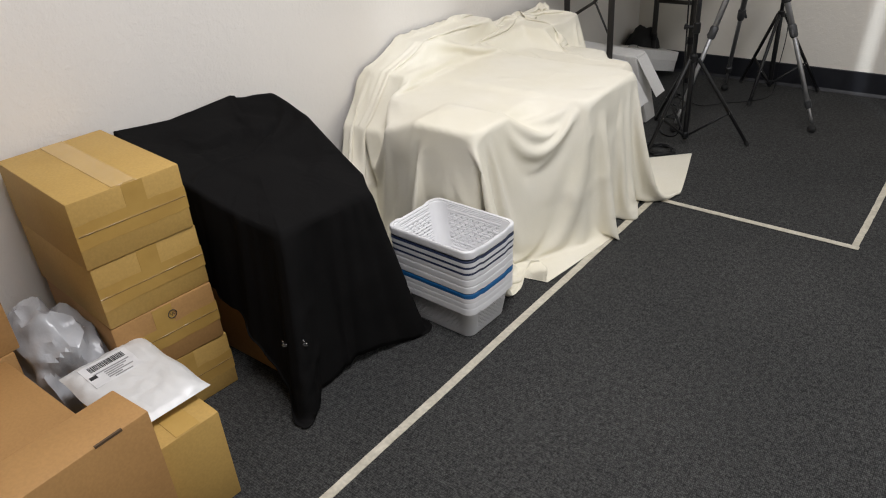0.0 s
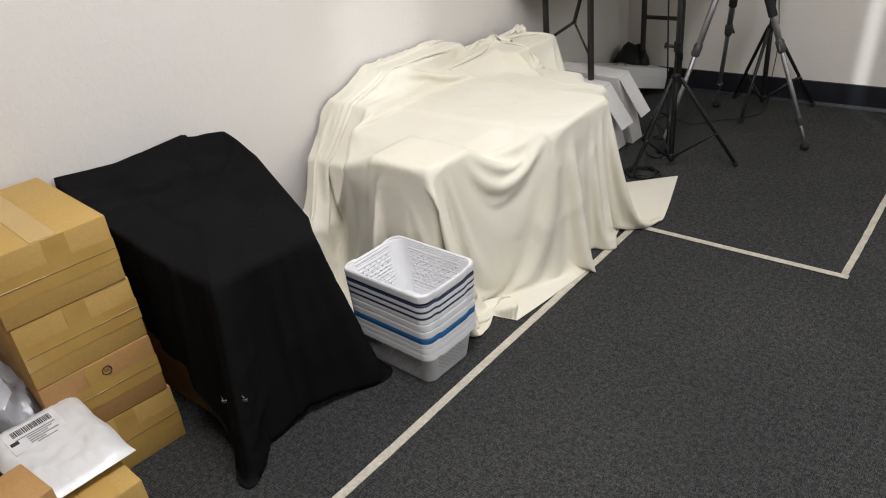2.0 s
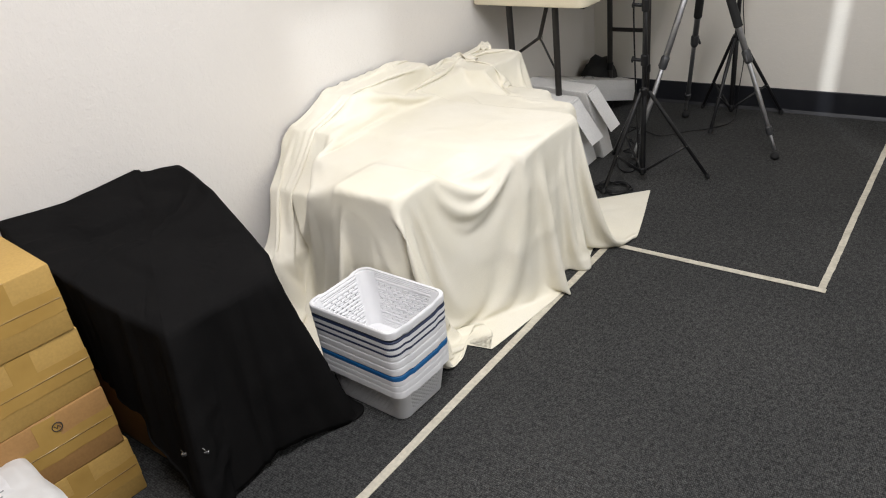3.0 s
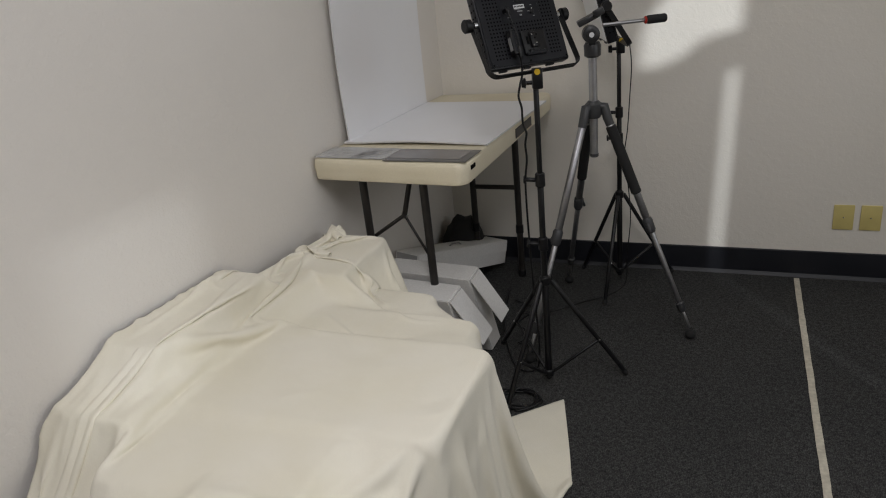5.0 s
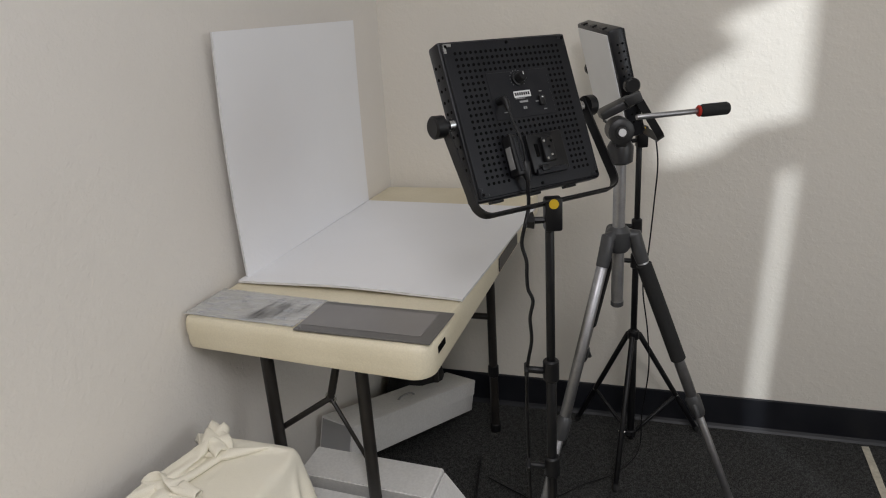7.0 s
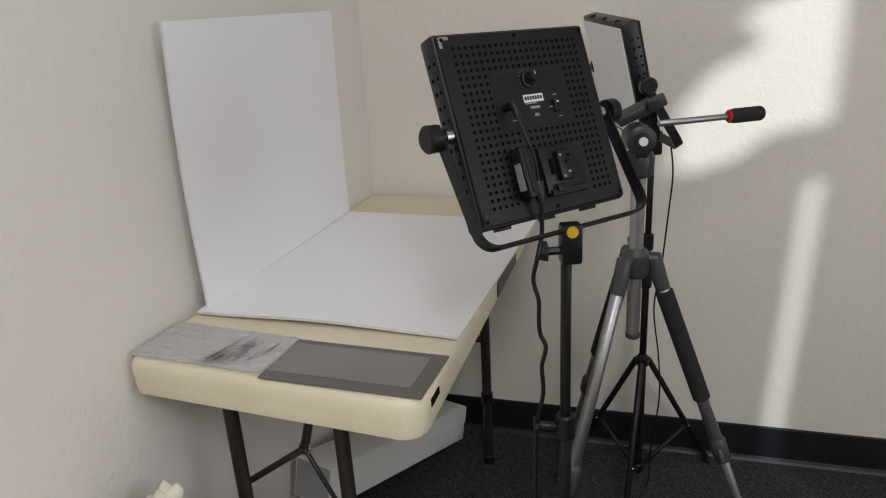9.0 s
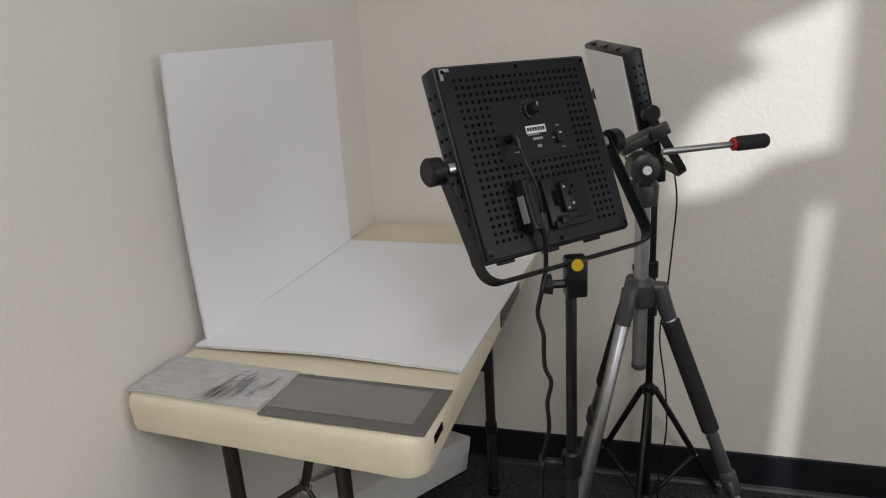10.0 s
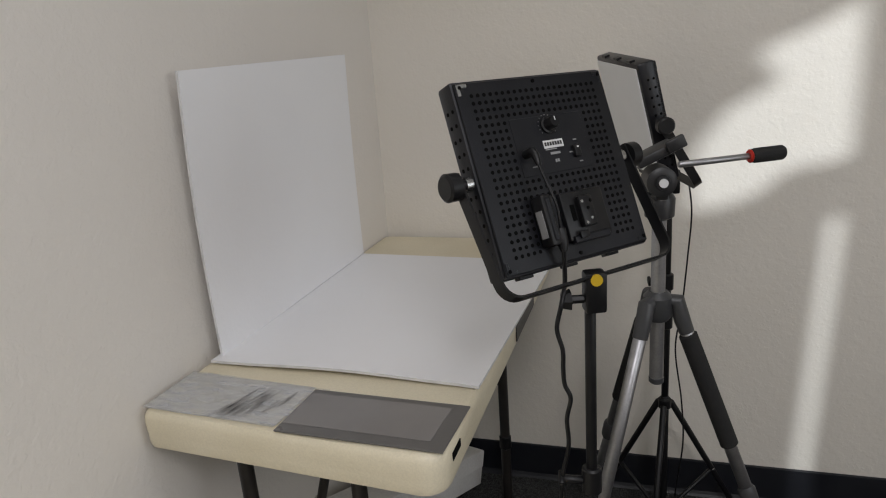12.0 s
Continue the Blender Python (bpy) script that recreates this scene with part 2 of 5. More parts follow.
def box(lo, hi, bevel=0.0, m=None, seg=2):
    bm = bmesh.new()
    brick(bm, lo, hi, bevel, m, seg)
    return bm


def sweep(bm, pts, r, seg=10, caps=True):
    """A round tube along points; r is one radius or one for each point."""
    pts = [Vector(p) for p in pts]
    rr = r if isinstance(r, (list, tuple)) else [r] * len(pts)
    rings, up = [], None
    for i, p in enumerate(pts):
        d = (pts[min(i + 1, len(pts) - 1)] - pts[max(i - 1, 0)]).normalized()
        if up is None:
            up = d.orthogonal().normalized()
        up = (up - d * up.dot(d)).normalized()
        side = d.cross(up)
        rings.append([bm.verts.new(p + rr[i] * (math.cos(a) * up + math.sin(a) * side)) for a in (2 * math.pi * k / seg for k in range(seg))])
    for a, b in zip(rings, rings[1:]):
        for k in range(seg):
            bm.faces.new((a[k], a[(k + 1) % seg], b[(k + 1) % seg], b[k]))
    if caps:
        bm.faces.new(rings[0][::-1])
        bm.faces.new(rings[-1])
    return bm


def tube(pts, r, seg=10):
    return sweep(bmesh.new(), pts, r, seg)


def rod(a, b, r, seg=12):
    """A straight rod with softened ends."""
    a, b = Vector(a), Vector(b)
    d = (b - a).normalized() * min(r * 0.3, 0.003)
    return tube([a, a + d, b - d, b], [r * 0.8, r, r, r * 0.8], seg)


def bent(pts, n=8):
    """A smooth line through points (Catmull-Rom)."""
    pts = [Vector(p) for p in pts]
    ext = [2 * pts[0] - pts[1], *pts, 2 * pts[-1] - pts[-2]]
    out = []
    for i in range(1, len(ext) - 2):
        a, b, c, d = ext[i - 1 : i + 3]
        for k in range(n):
            t = k / n
            out.append(0.5 * (2 * b + (c - a) * t + (2 * a - 5 * b + 4 * c - d) * t * t + (3 * b - a - 3 * c + d) * t**3))
    return out + [pts[-1]]


def rounded(w, h, r, n=5):
    """The outline of a rectangle of w by h with rounded corners, about its middle."""
    out = []
    for cx, cy, a0 in ((w / 2 - r, h / 2 - r, 0), (-w / 2 + r, h / 2 - r, 90), (-w / 2 + r, -h / 2 + r, 180), (w / 2 - r, -h / 2 + r, 270)):
        for k in range(n + 1):
            a = radians(a0 + 90 * k / n)
            out.append((cx + r * math.cos(a), cy + r * math.sin(a)))
    return out


def corners(w, h, radii, n=8):
    """As rounded(), with a radius for each corner."""
    out = []
    for r, sx, sy, a0 in zip(radii, (1, -1, -1, 1), (1, 1, -1, -1), (0, 90, 180, 270)):
        for k in range(n + 1):
            a = radians(a0 + 90 * k / n)
            out.append((sx * (w / 2 - r) + r * math.cos(a), sy * (h / 2 - r) + r * math.sin(a)))
    return out


def loft(bm, rings, close=(True, True), m=None):
    """Skins rings of points of equal length."""
    vs = [[bm.verts.new(m @ Vector(p) if m is not None else p) for p in ring] for ring in rings]
    n = len(vs[0])
    for a, b in zip(vs, vs[1:]):
        for k in range(n):
            bm.faces.new((a[k], a[(k + 1) % n], b[(k + 1) % n], b[k]))
    if close[0]:
        bm.faces.new(vs[0][::-1])
    if close[1]:
        bm.faces.new(vs[-1])
    return bm


def flat_with_holes(outer, holes, depth):
    """A slab whose outline and holes are given in its plane; depth goes along z."""
    bm = bmesh.new()
    edges = []
    for ring in (outer, *holes):
        vs = [bm.verts.new((x, y, 0)) for x, y in ring]
        edges += [bm.edges.new((vs[k], vs[(k + 1) % len(vs)])) for k in range(len(vs))]
    made = bmesh.ops.triangle_fill(bm, use_beauty=True, use_dissolve=False, edges=edges)
    faces = [g for g in made["geom"] if isinstance(g, bmesh.types.BMFace)]
    ext = bmesh.ops.extrude_face_region(bm, geom=faces)
    bmesh.ops.translate(bm, verts=[g for g in ext["geom"] if isinstance(g, bmesh.types.BMVert)], vec=(0, 0, depth))
    return bm


# ---------- structure ----------
YF, XE, YS, H = 4.373, 3.2, -3.2, 2.6


def wall_x(y):
    """The west wall's face, slanted a little to fit the camera's view."""
    return 0.005 + 0.047 * (y - 3.32)


def prism(corners, z0, z1):
    bm = bmesh.new()
    return loft(bm, [[(x, y, z0) for x, y in corners], [(x, y, z1) for x, y in corners]])


XS, XN = wall_x(YS), wall_x(YF)
tagged(part("floor", prism([(XS - 0.2, YS - 0.2), (XE + 0.2, YS - 0.2), (XE + 0.2, YF + 0.2), (XN - 0.2, YF + 0.2)], -0.1, 0), M_CARPET), "dark charcoal loop pile carpet floor", "floor", kind="structure")
tagged(part("ceiling", prism([(XS - 0.2, YS - 0.2), (XE + 0.2, YS - 0.2), (XE + 0.2, YF + 0.2), (XN - 0.2, YF + 0.2)], H, H + 0.1), M_CEIL), "plain white painted office ceiling", "ceiling", kind="structure")
tagged(part("wall_west", prism([(XS - 0.15, YS - 0.15), (XS, YS - 0.15), (XN, YF + 0.15), (XN - 0.15, YF + 0.15)], 0, H), M_WALL), "cream painted textured drywall beside the table", "wall", kind="structure")
tagged(part("wall_north", prism([(XN - 0.1, YF), (XE + 0.15, YF), (XE + 0.15, YF + 0.15), (XN - 0.1, YF + 0.15)], 0, H), M_FARWALL), "cream painted textured drywall with outlets", "wall", kind="structure")
tagged(part("wall_south", prism([(XS, YS - 0.15), (XE + 0.15, YS - 0.15), (XE + 0.15, YS), (XS, YS)], 0, H), M_WALL), "plain cream painted drywall", "wall", kind="structure")


# unseen fixture, added to go with the overhead lamps
def added_ceiling_panel(x, y):
    t = thing("added_ceiling_panel", (x, y, H), "unseen white ceiling panel added around an overhead lamp", "ceiling light", "ceiling light panels")
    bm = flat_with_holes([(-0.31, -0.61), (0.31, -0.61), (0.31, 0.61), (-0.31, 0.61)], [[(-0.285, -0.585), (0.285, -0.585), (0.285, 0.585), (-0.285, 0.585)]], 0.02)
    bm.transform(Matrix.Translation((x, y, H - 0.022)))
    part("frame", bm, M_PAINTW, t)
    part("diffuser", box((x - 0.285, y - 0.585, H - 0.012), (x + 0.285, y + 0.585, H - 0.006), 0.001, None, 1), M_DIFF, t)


added_ceiling_panel(1.45, 1.25)
added_ceiling_panel(1.05, 2.75)


def cast(x, z):
    """Where light that meets the north wall at x, z passes the east wall: y and z there."""
    s = (XE - x) / 0.545
    return YF - 0.838 * s, z + s * 0.2126


def cast_west(y, z):
    s = (XE - wall_x(y)) / 0.545
    return y - 0.838 * s, z + s * 0.2126


# openings of the unseen east wall, cut to the shapes of light that they throw
patch = [cast(*p) for p in ((0.875, 0.855), (0.93, 0.845), (1.04, 0.885), (1.115, 0.950), (1.252, 0.982), (1.250, 1.345), (1.14, 1.285), (1.02, 1.235), (1.075, 1.165), (0.955, 1.10), (0.885, 1.0))]
slit = [cast(*p) for p in ((1.202, 0.83), (1.150, -0.35), (1.194, -0.35), (1.246, 0.83))]
# split into narrow slits to dim the sun on the west wall
high = [[cast_west(*p) for p in ((2.34, z), (2.79, z), (2.79, z + 0.018), (2.34, z + 0.018))] for z in (0.45, 0.51, 0.56, 0.61, 0.66, 0.71, 0.76, 0.81)]
day = [(1.78, 0.8), (3.1, 0.8), (3.1, 2.2), (1.78, 2.2)]
bm = flat_with_holes([(YS, 0), (YF, 0), (YF, H), (YS, H)], [patch, slit, *high, day], 0.012)
bm.transform(Matrix(((0, 0, 1, XE), (1, 0, 0, 0), (0, 1, 0, 0), (0, 0, 0, 1))))
tagged(part("wall_east", bm, M_WALL), "unseen wall with openings cut to shape the sun patches", "wall", kind="structure")


# unseen slab, added to keep the sun from entering the large opening
bm = box((XE + 0.02, 1.72, 0.74), (XE + 0.026, 3.16, 2.26), 0.001, None, 1)
tagged(part("sun_blocker", bm, M_PAINTW), "unseen white slab that blocks the sun behind an opening", "blind", kind="structure")


def base_strip(name, pts, h=0.112):
    """Vinyl cove base along a wall: upright face, soft top edge, small toe."""
    bm = bmesh.new()
    (ax, ay), (bx, by) = pts
    d = Vector((bx - ax, by - ay, 0))
    n = Vector((d.y, -d.x, 0)).normalized()
    prof = [(0, 0), (0.014, 0), (0.009, 0.006), (0.005, 0.014), (0.0045, h - 0.004), (0.003, h), (0, h)]
    loft(bm, [[Vector((px, py, 0)) + n * a + Vector((0, 0, b)) for a, b in prof] for px, py in pts])
    return tagged(part(name, bm, M_BASE), "black vinyl cove baseboard", "baseboard", kind="structure")


base_strip("baseboard_north", [(XN + 0.02, YF), (XE, YF)])
base_strip("baseboard_west", [(XS, YS), (XN, YF)])


# ---------- floor tape ----------
def tape_strip(pts, w, label, rag=0.0012):
    """A strip of tape on the carpet with slightly uneven edges."""
    bm = bmesh.new()
    pts = [Vector(p) for p in pts]
    (a, b), n = pts, max(int((pts[1] - pts[0]).length / 0.03), 4)
    d = (b - a).normalized()
    s = Vector((-d.y, d.x, 0))
    rings = []
    for k in range(n + 1):
        p = a + (b - a) * k / n
        off = rag * 1.2 * noise.noise(p * 3)
        l, r = w / 2 + rag * noise.noise(p * 40), w / 2 + rag * noise.noise(p * 40 + Vector((9, 0, 0)))
        rings.append([p + s * (off + l) + Vector((0, 0, 0.001)), p + s * (off + l) + Vector((0, 0, 0.0026)), p + s * (off - r) + Vector((0, 0, 0.0026)), p + s * (off - r) + Vector((0, 0, 0.001))])
    loft(bm, rings)
    return tagged(part("floor_tape", bm, M_TAPE), label, "tape", "tape lines on the carpet")


tape_strip([(0.818, -1.2, 0), (0.829, 2.835, 0)], 0.024, "long strip of cream masking tape on dark carpet")
tape_strip([(0.74, 2.838, 0.0018), (1.522, 2.822, 0.0018)], 0.022, "short strip of cream masking tape on dark carpet")
tape_strip([(1.508, 2.815, 0), (1.505, 4.345, 0)], 0.020, "cream masking tape strip running up to the wall", 0.0018)

# ---------- draped cloths ----------
def resample(pts, n):
    """A closed line through pts, cut into n steps for each side."""
    out = []
    for k, a in enumerate(pts):
        b = pts[(k + 1) % len(pts)]
        out += [np.array(a) + (np.array(b) - np.array(a)) * j / n for j in range(n)]
    return np.array(out, float)


def soften(ring, times):
    for _ in range(times):
        ring = ring * 0.5 + (np.roll(ring, 1, 0) + np.roll(ring, -1, 0)) * 0.25
    return ring


def wall_np(y):
    return 0.005 + 0.047 * (y - 3.32) + 0.007


def settle(p, boxes, steps, pull_down, top_rings, slack_round, slack_down, sweeps=6):
    """Lets a cloth, given as rings of knots, come to rest over boxes and floor, a little longer than its first shape."""
    def length(a, b):
        return np.sqrt(((a - b) ** 2).sum(-1, keepdims=True))

    nxt = np.roll(p, -1, 1)
    ease = np.clip((np.arange(p.shape[0]) - top_rings * 0.55) / (top_rings * 0.5), 0, 1)[:, None, None]
    more_round, more_down = 1 + (slack_round - 1) * ease, 1 + (slack_down - 1) * ease
    ring = length(p, nxt) * more_round
    down = length(p[:-1], p[1:]) * more_down[1:]
    cross = length(p[:-1], nxt[1:]) * (more_round + more_down)[1:] / 2
    bend = length(p[:-3], p[3:]) * more_down[3:]
    core = p[: top_rings // 3].copy()
    old = p.copy()
    held = p[..., 0] < wall_np(p[..., 1]) + 0.004
    kept = p[held].copy()
    n = p.shape[1]

    def pull(a, b, rest, push=1.0):
        d = b - a
        l = np.sqrt((d * d).sum(-1, keepdims=True)) + 1e-9
        e = (l - rest) / l
        c = 0.5 * d * np.where(e > 0, e, e * push)
        a += c
        b -= c

    for step in range(steps):
        vel = np.clip((p - old) * 0.93, -0.01, 0.01)
        old = p.copy()
        p = p + vel
        p[..., 2] -= pull_down
        for it in range(sweeps):
            for o in (0, 1):
                e, f = p[:, o::2].copy(), np.roll(p, -1, 1)[:, o::2].copy()
                pull(e, f, ring[:, o::2])
                p[:, o::2] = e
                p[:, (np.arange(o, n, 2) + 1) % n] = f
                pull(p[o:-1:2], p[o + 1 :: 2], down[o::2])
            for o in (0, 1):
                q = np.roll(p, -1, 1)
                e, f = p[o:-1:2].copy(), q[o + 1 :: 2].copy()
                pull(e, f, cross[o::2], 0.4)
                p[o:-1:2] = e
                p[o + 1 :: 2] = np.roll(f, 1, 1)
            for o in range(3):
                k = len(range(o, p.shape[0] - 3, 6))
                pull(p[o:-3:6][:k], p[o + 3 :: 6][:k], bend[o::6][:k], 0.10)
            touch = np.zeros(p.shape[:2], bool)
            for lo, hi in boxes:
                lo_, hi_ = np.array(lo) - 0.005, np.array(hi) + 0.005
                inside = ((p > lo_) & (p < hi_)).all(-1)
                if inside.any():
                    q = p[inside]
                    gaps = np.stack([q[:, 0] - lo_[0], hi_[0] - q[:, 0], q[:, 1] - lo_[1], hi_[1] - q[:, 1], hi_[2] - q[:, 2]], -1)
                    w = gaps.argmin(-1)
                    q[w == 0, 0], q[w == 1, 0] = lo_[0], hi_[0]
                    q[w == 2, 1], q[w == 3, 1] = lo_[1], hi_[1]
                    q[w == 4, 2] = hi_[2]
                    p[inside] = q
                    touch |= inside
            touch |= p[..., 2] < 0.005
            p[..., 2] = np.maximum(p[..., 2], 0.005)
            p[..., 0] = np.maximum(p[..., 0], wall_np(p[..., 1]))
            p[touch, :2] = old[touch, :2] + (p[touch, :2] - old[touch, :2]) * 0.3
            p[held] = kept
            p[: top_rings // 3] = core
    return p


def drape(name, mat, label, top, hem, ridge, middle, fold, seed, relief, boxes, steps=18, rings=28, skirt=34, round_top=1, spread=0.88, slack=(1.022, 1.015), rest_steps=26, weight=0.0003, crease=0.011):
    """A cloth over boxes: a top within the outline top, a skirt that falls in folds to the hem; ridge says where folds stand out."""
    edge = soften(resample(top, steps), round_top)
    foot = soften(resample(hem, steps), 4)
    bulge = soften(resample([(r,) for r in ridge], steps), 3)[:, 0]
    n = len(edge)
    mid = np.array(middle, float)
    run = np.cumsum(np.linalg.norm(edge - np.roll(edge, 1, 0), axis=1))
    wave = np.array([bulge[i] + 0.45 * noise.noise(Vector((run[i] * 16, seed, 0.3))) + 0.25 * noise.noise(Vector((run[i] * 38, seed, 1.3))) for i in range(n)])
    out = np.roll(edge, -1, 0) - np.roll(edge, 1, 0)
    out = np.stack([out[:, 1], -out[:, 0], 0 * out[:, 0]], -1)
    out = soften(out / (np.linalg.norm(out, axis=1, keepdims=True) + 1e-9), 6)

    def lift(x, y):
        z = relief * (noise.noise(Vector((x * 3.2, y * 3.2, seed))) + 0.5 * noise.noise(Vector((x * 8, y * 6.5, seed + 4))))
        bent_x = x + 0.12 * noise.noise(Vector((x * 3, y * 3, seed + 2)))
        crest = 1 - abs(noise.noise(Vector((bent_x * 6.5 + y * 2.5, y * 2.4 - x, seed + 8)))) * 2
        z += relief * 1.7 * max(crest - 0.74, 0) / 0.26
        return z

    rows = []
    for j in range(1, rings + 1):
        r = (j / rings) ** 0.85
        q = mid + (edge - mid) * r
        q[:, 2] = mid[2] + (edge[:, 2] - mid[2]) * r**1.5
        fade = min(1.0, (1 - r) * 7)
        q[:, 2] += np.array([lift(x, y) for x, y in q[:, :2]]) * fade
        rows.append(q)
    for j in range(1, skirt + 1):
        v = j / skirt
        q = edge + (foot - edge) * v**1.3
        drop = min(v / spread, 1.0)
        q[:, 2] = foot[:, 2] + (edge[:, 2] - foot[:, 2]) * (1 - drop**1.05)
        q += out * (fold * v**0.55 * wave)[:, None]
        swag = np.array([1 - abs(noise.noise(Vector((run[i] * 6 + v * 4.6, v * 1.3 - run[i] * 1.4, seed + 11)))) * 2 for i in range(n)])
        fine = np.array([1 - abs(noise.noise(Vector((run[i] * 11 + v * 9, v * 2.2 - run[i] * 2.6, seed + 17)))) * 2 for i in range(n)])
        amount = math.sin(math.pi * min(v * 1.05, 1)) ** 0.7
        q += out * (crease * amount * (np.maximum(swag - 0.66, 0) / 0.34 + 0.5 * np.maximum(fine - 0.74, 0) / 0.26))[:, None]
        if v > spread:
            q[:, 2] += np.array([0.003 + 0.010 * abs(noise.noise(Vector((x * 13, y * 13, seed)))) for x, y in q[:, :2]])
        rows.append(q)
    p = np.array(rows)
    p[..., 0] = np.maximum(p[..., 0], wall_np(p[..., 1]))
    p[..., 2] = np.maximum(p[..., 2], 0.005)
    p = settle(p, boxes, rest_steps, weight, rings, *slack)
    m = p.shape[0]
    ids = np.arange(m * n).reshape(m, n)
    nx = np.roll(ids, -1, 1)
    quads = np.stack([ids[:-1], nx[:-1], nx[1:], ids[1:]], -1).reshape(-1, 4).tolist()
    quads += [[m * n, int(nx[0, k]), int(ids[0, k])] for k in range(n)]
    me = bpy.data.meshes.new(name)
    me.from_pydata(p.reshape(-1, 3).tolist() + [p[0].mean(0).tolist()], [], quads)
    me.materials.append(mat)
    me.shade_smooth()
    ob = new(name, me)
    sol = ob.modifiers.new("cloth", "SOLIDIFY")
    sol.thickness, sol.offset = 0.0016, 0
    return tagged(ob, label, "cloth")


def pull(a, b, rest, push):
    """Draws two rows of knots to their distance at rest; push is how firmly they resist being pressed together."""
    d = b - a
    l = np.sqrt((d * d).sum(-1, keepdims=True)) + 1e-9
    e = 0.5 * (1 - rest / l)
    d *= np.where(e > 0, e, e * push)
    a += d
    b -= d


def finer(p):
    """Twice as many knots each way."""
    for axis in (0, 1):
        q = np.moveaxis(p, axis, 0)
        out = np.empty((2 * len(q) - 1, *q.shape[1:]))
        out[::2] = q
        out[1::2] = (q[1:] + q[:-1]) / 2
        # rounder between the knots
        out[3:-3:2] += (q[1:-2] + q[2:-1] - q[:-3] - q[3:]) / 16
        p = np.moveaxis(out, 0, axis)
    return p


def keep_out(p, old, boxes, grip, wedge):
    """Keeps knots out of the crates, the floor and the wall, with friction where they touch; the first row is wedged against the wall."""
    touch = p[..., 2] < 0.004
    for lo, hi in boxes:
        lo_, hi_ = np.array(lo) - 0.006, np.array(hi) + 0.006
        inside = ((p > lo_) & (p < hi_)).all(-1)
        if inside.any():
            q = p[inside]
            gaps = np.stack([q[:, 0] - lo_[0], hi_[0] - q[:, 0], q[:, 1] - lo_[1], hi_[1] - q[:, 1], hi_[2] - q[:, 2]], -1)
            w = gaps.argmin(-1)
            for k, (axis, at) in enumerate(((0, lo_[0]), (0, hi_[0]), (1, lo_[1]), (1, hi_[1]), (2, hi_[2]))):
                q[w == k, axis] = at
            p[inside] = q
            touch |= inside
    p[..., 2] = np.maximum(p[..., 2], 0.004)
    near = wall_np(p[..., 1]) + 0.004
    touch |= p[..., 0] < near
    p[..., 0] = np.maximum(p[..., 0], near)
    p[touch] = old[touch] + (p[touch] - old[touch]) * (1 - grip)
    p[0, wedge[0], :2] = wedge[1]
    p[..., 2] = np.maximum(p[..., 2], 0.004)


def fall(p, flat, boxes, levels, seed):
    """Lets a sheet of cloth, flat as cut, fall over boxes, first coarsely, then with finer and finer knots."""
    rnd = np.random.RandomState(seed)

    def pairs(q):
        n, m = q.shape[:2]
        soft, firm = [], []
        for o in range(4):
            soft += [(q[o : n - 2 : 4], q[o + 2 : n : 4]), (q[:, o : m - 2 : 4], q[:, o + 2 : m : 4])]
        for o in (0, 1):
            firm += [(q[o : n - 1 : 2], q[o + 1 : n : 2]), (q[:, o : m - 1 : 2], q[:, o + 1 : m : 2])]
            firm += [(q[o : n - 1 : 2, :-1], q[o + 1 : n : 2, 1:]), (q[o : n - 1 : 2, 1:], q[o + 1 : n : 2, :-1])]
        return soft, firm

    for level, (count, sweeps, drop, grip, push) in enumerate(levels):
        if level:
            p, flat = finer(p), finer(flat)
            p += rnd.normal(0, 0.0004, p.shape)
        soft_rest, firm_rest = [[np.linalg.norm(b - a, axis=-1, keepdims=True) for a, b in kind] for kind in pairs(flat)]
        old = p.copy()
        held = (p[0, :, 1] > 2.2) & (p[0, :, 1] < 2.9)
        wedge = held, np.stack([wall_np(p[0, held, 1]) + 0.006, p[0, held, 1]], -1)
        for k in range(count):
            vel = np.clip((p - old) * (0.96 if k < count * 0.8 else 0.77), -0.012, 0.012)
            old = p.copy()
            p = p + vel
            p[..., 2] -= drop
            soft, firm = pairs(p)
            for (a, b), rest in zip(soft, soft_rest):
                pull(a, b, rest, push * 0.25)
            for s in range(sweeps):
                for q, ((a, b), rest) in enumerate(zip(firm, firm_rest)):
                    pull(a, b, rest, push if q % 4 > 1 else 1.0)
                if s % 3 == 2 or s == sweeps - 1:
                    keep_out(p, old, boxes, grip, wedge)
    return p


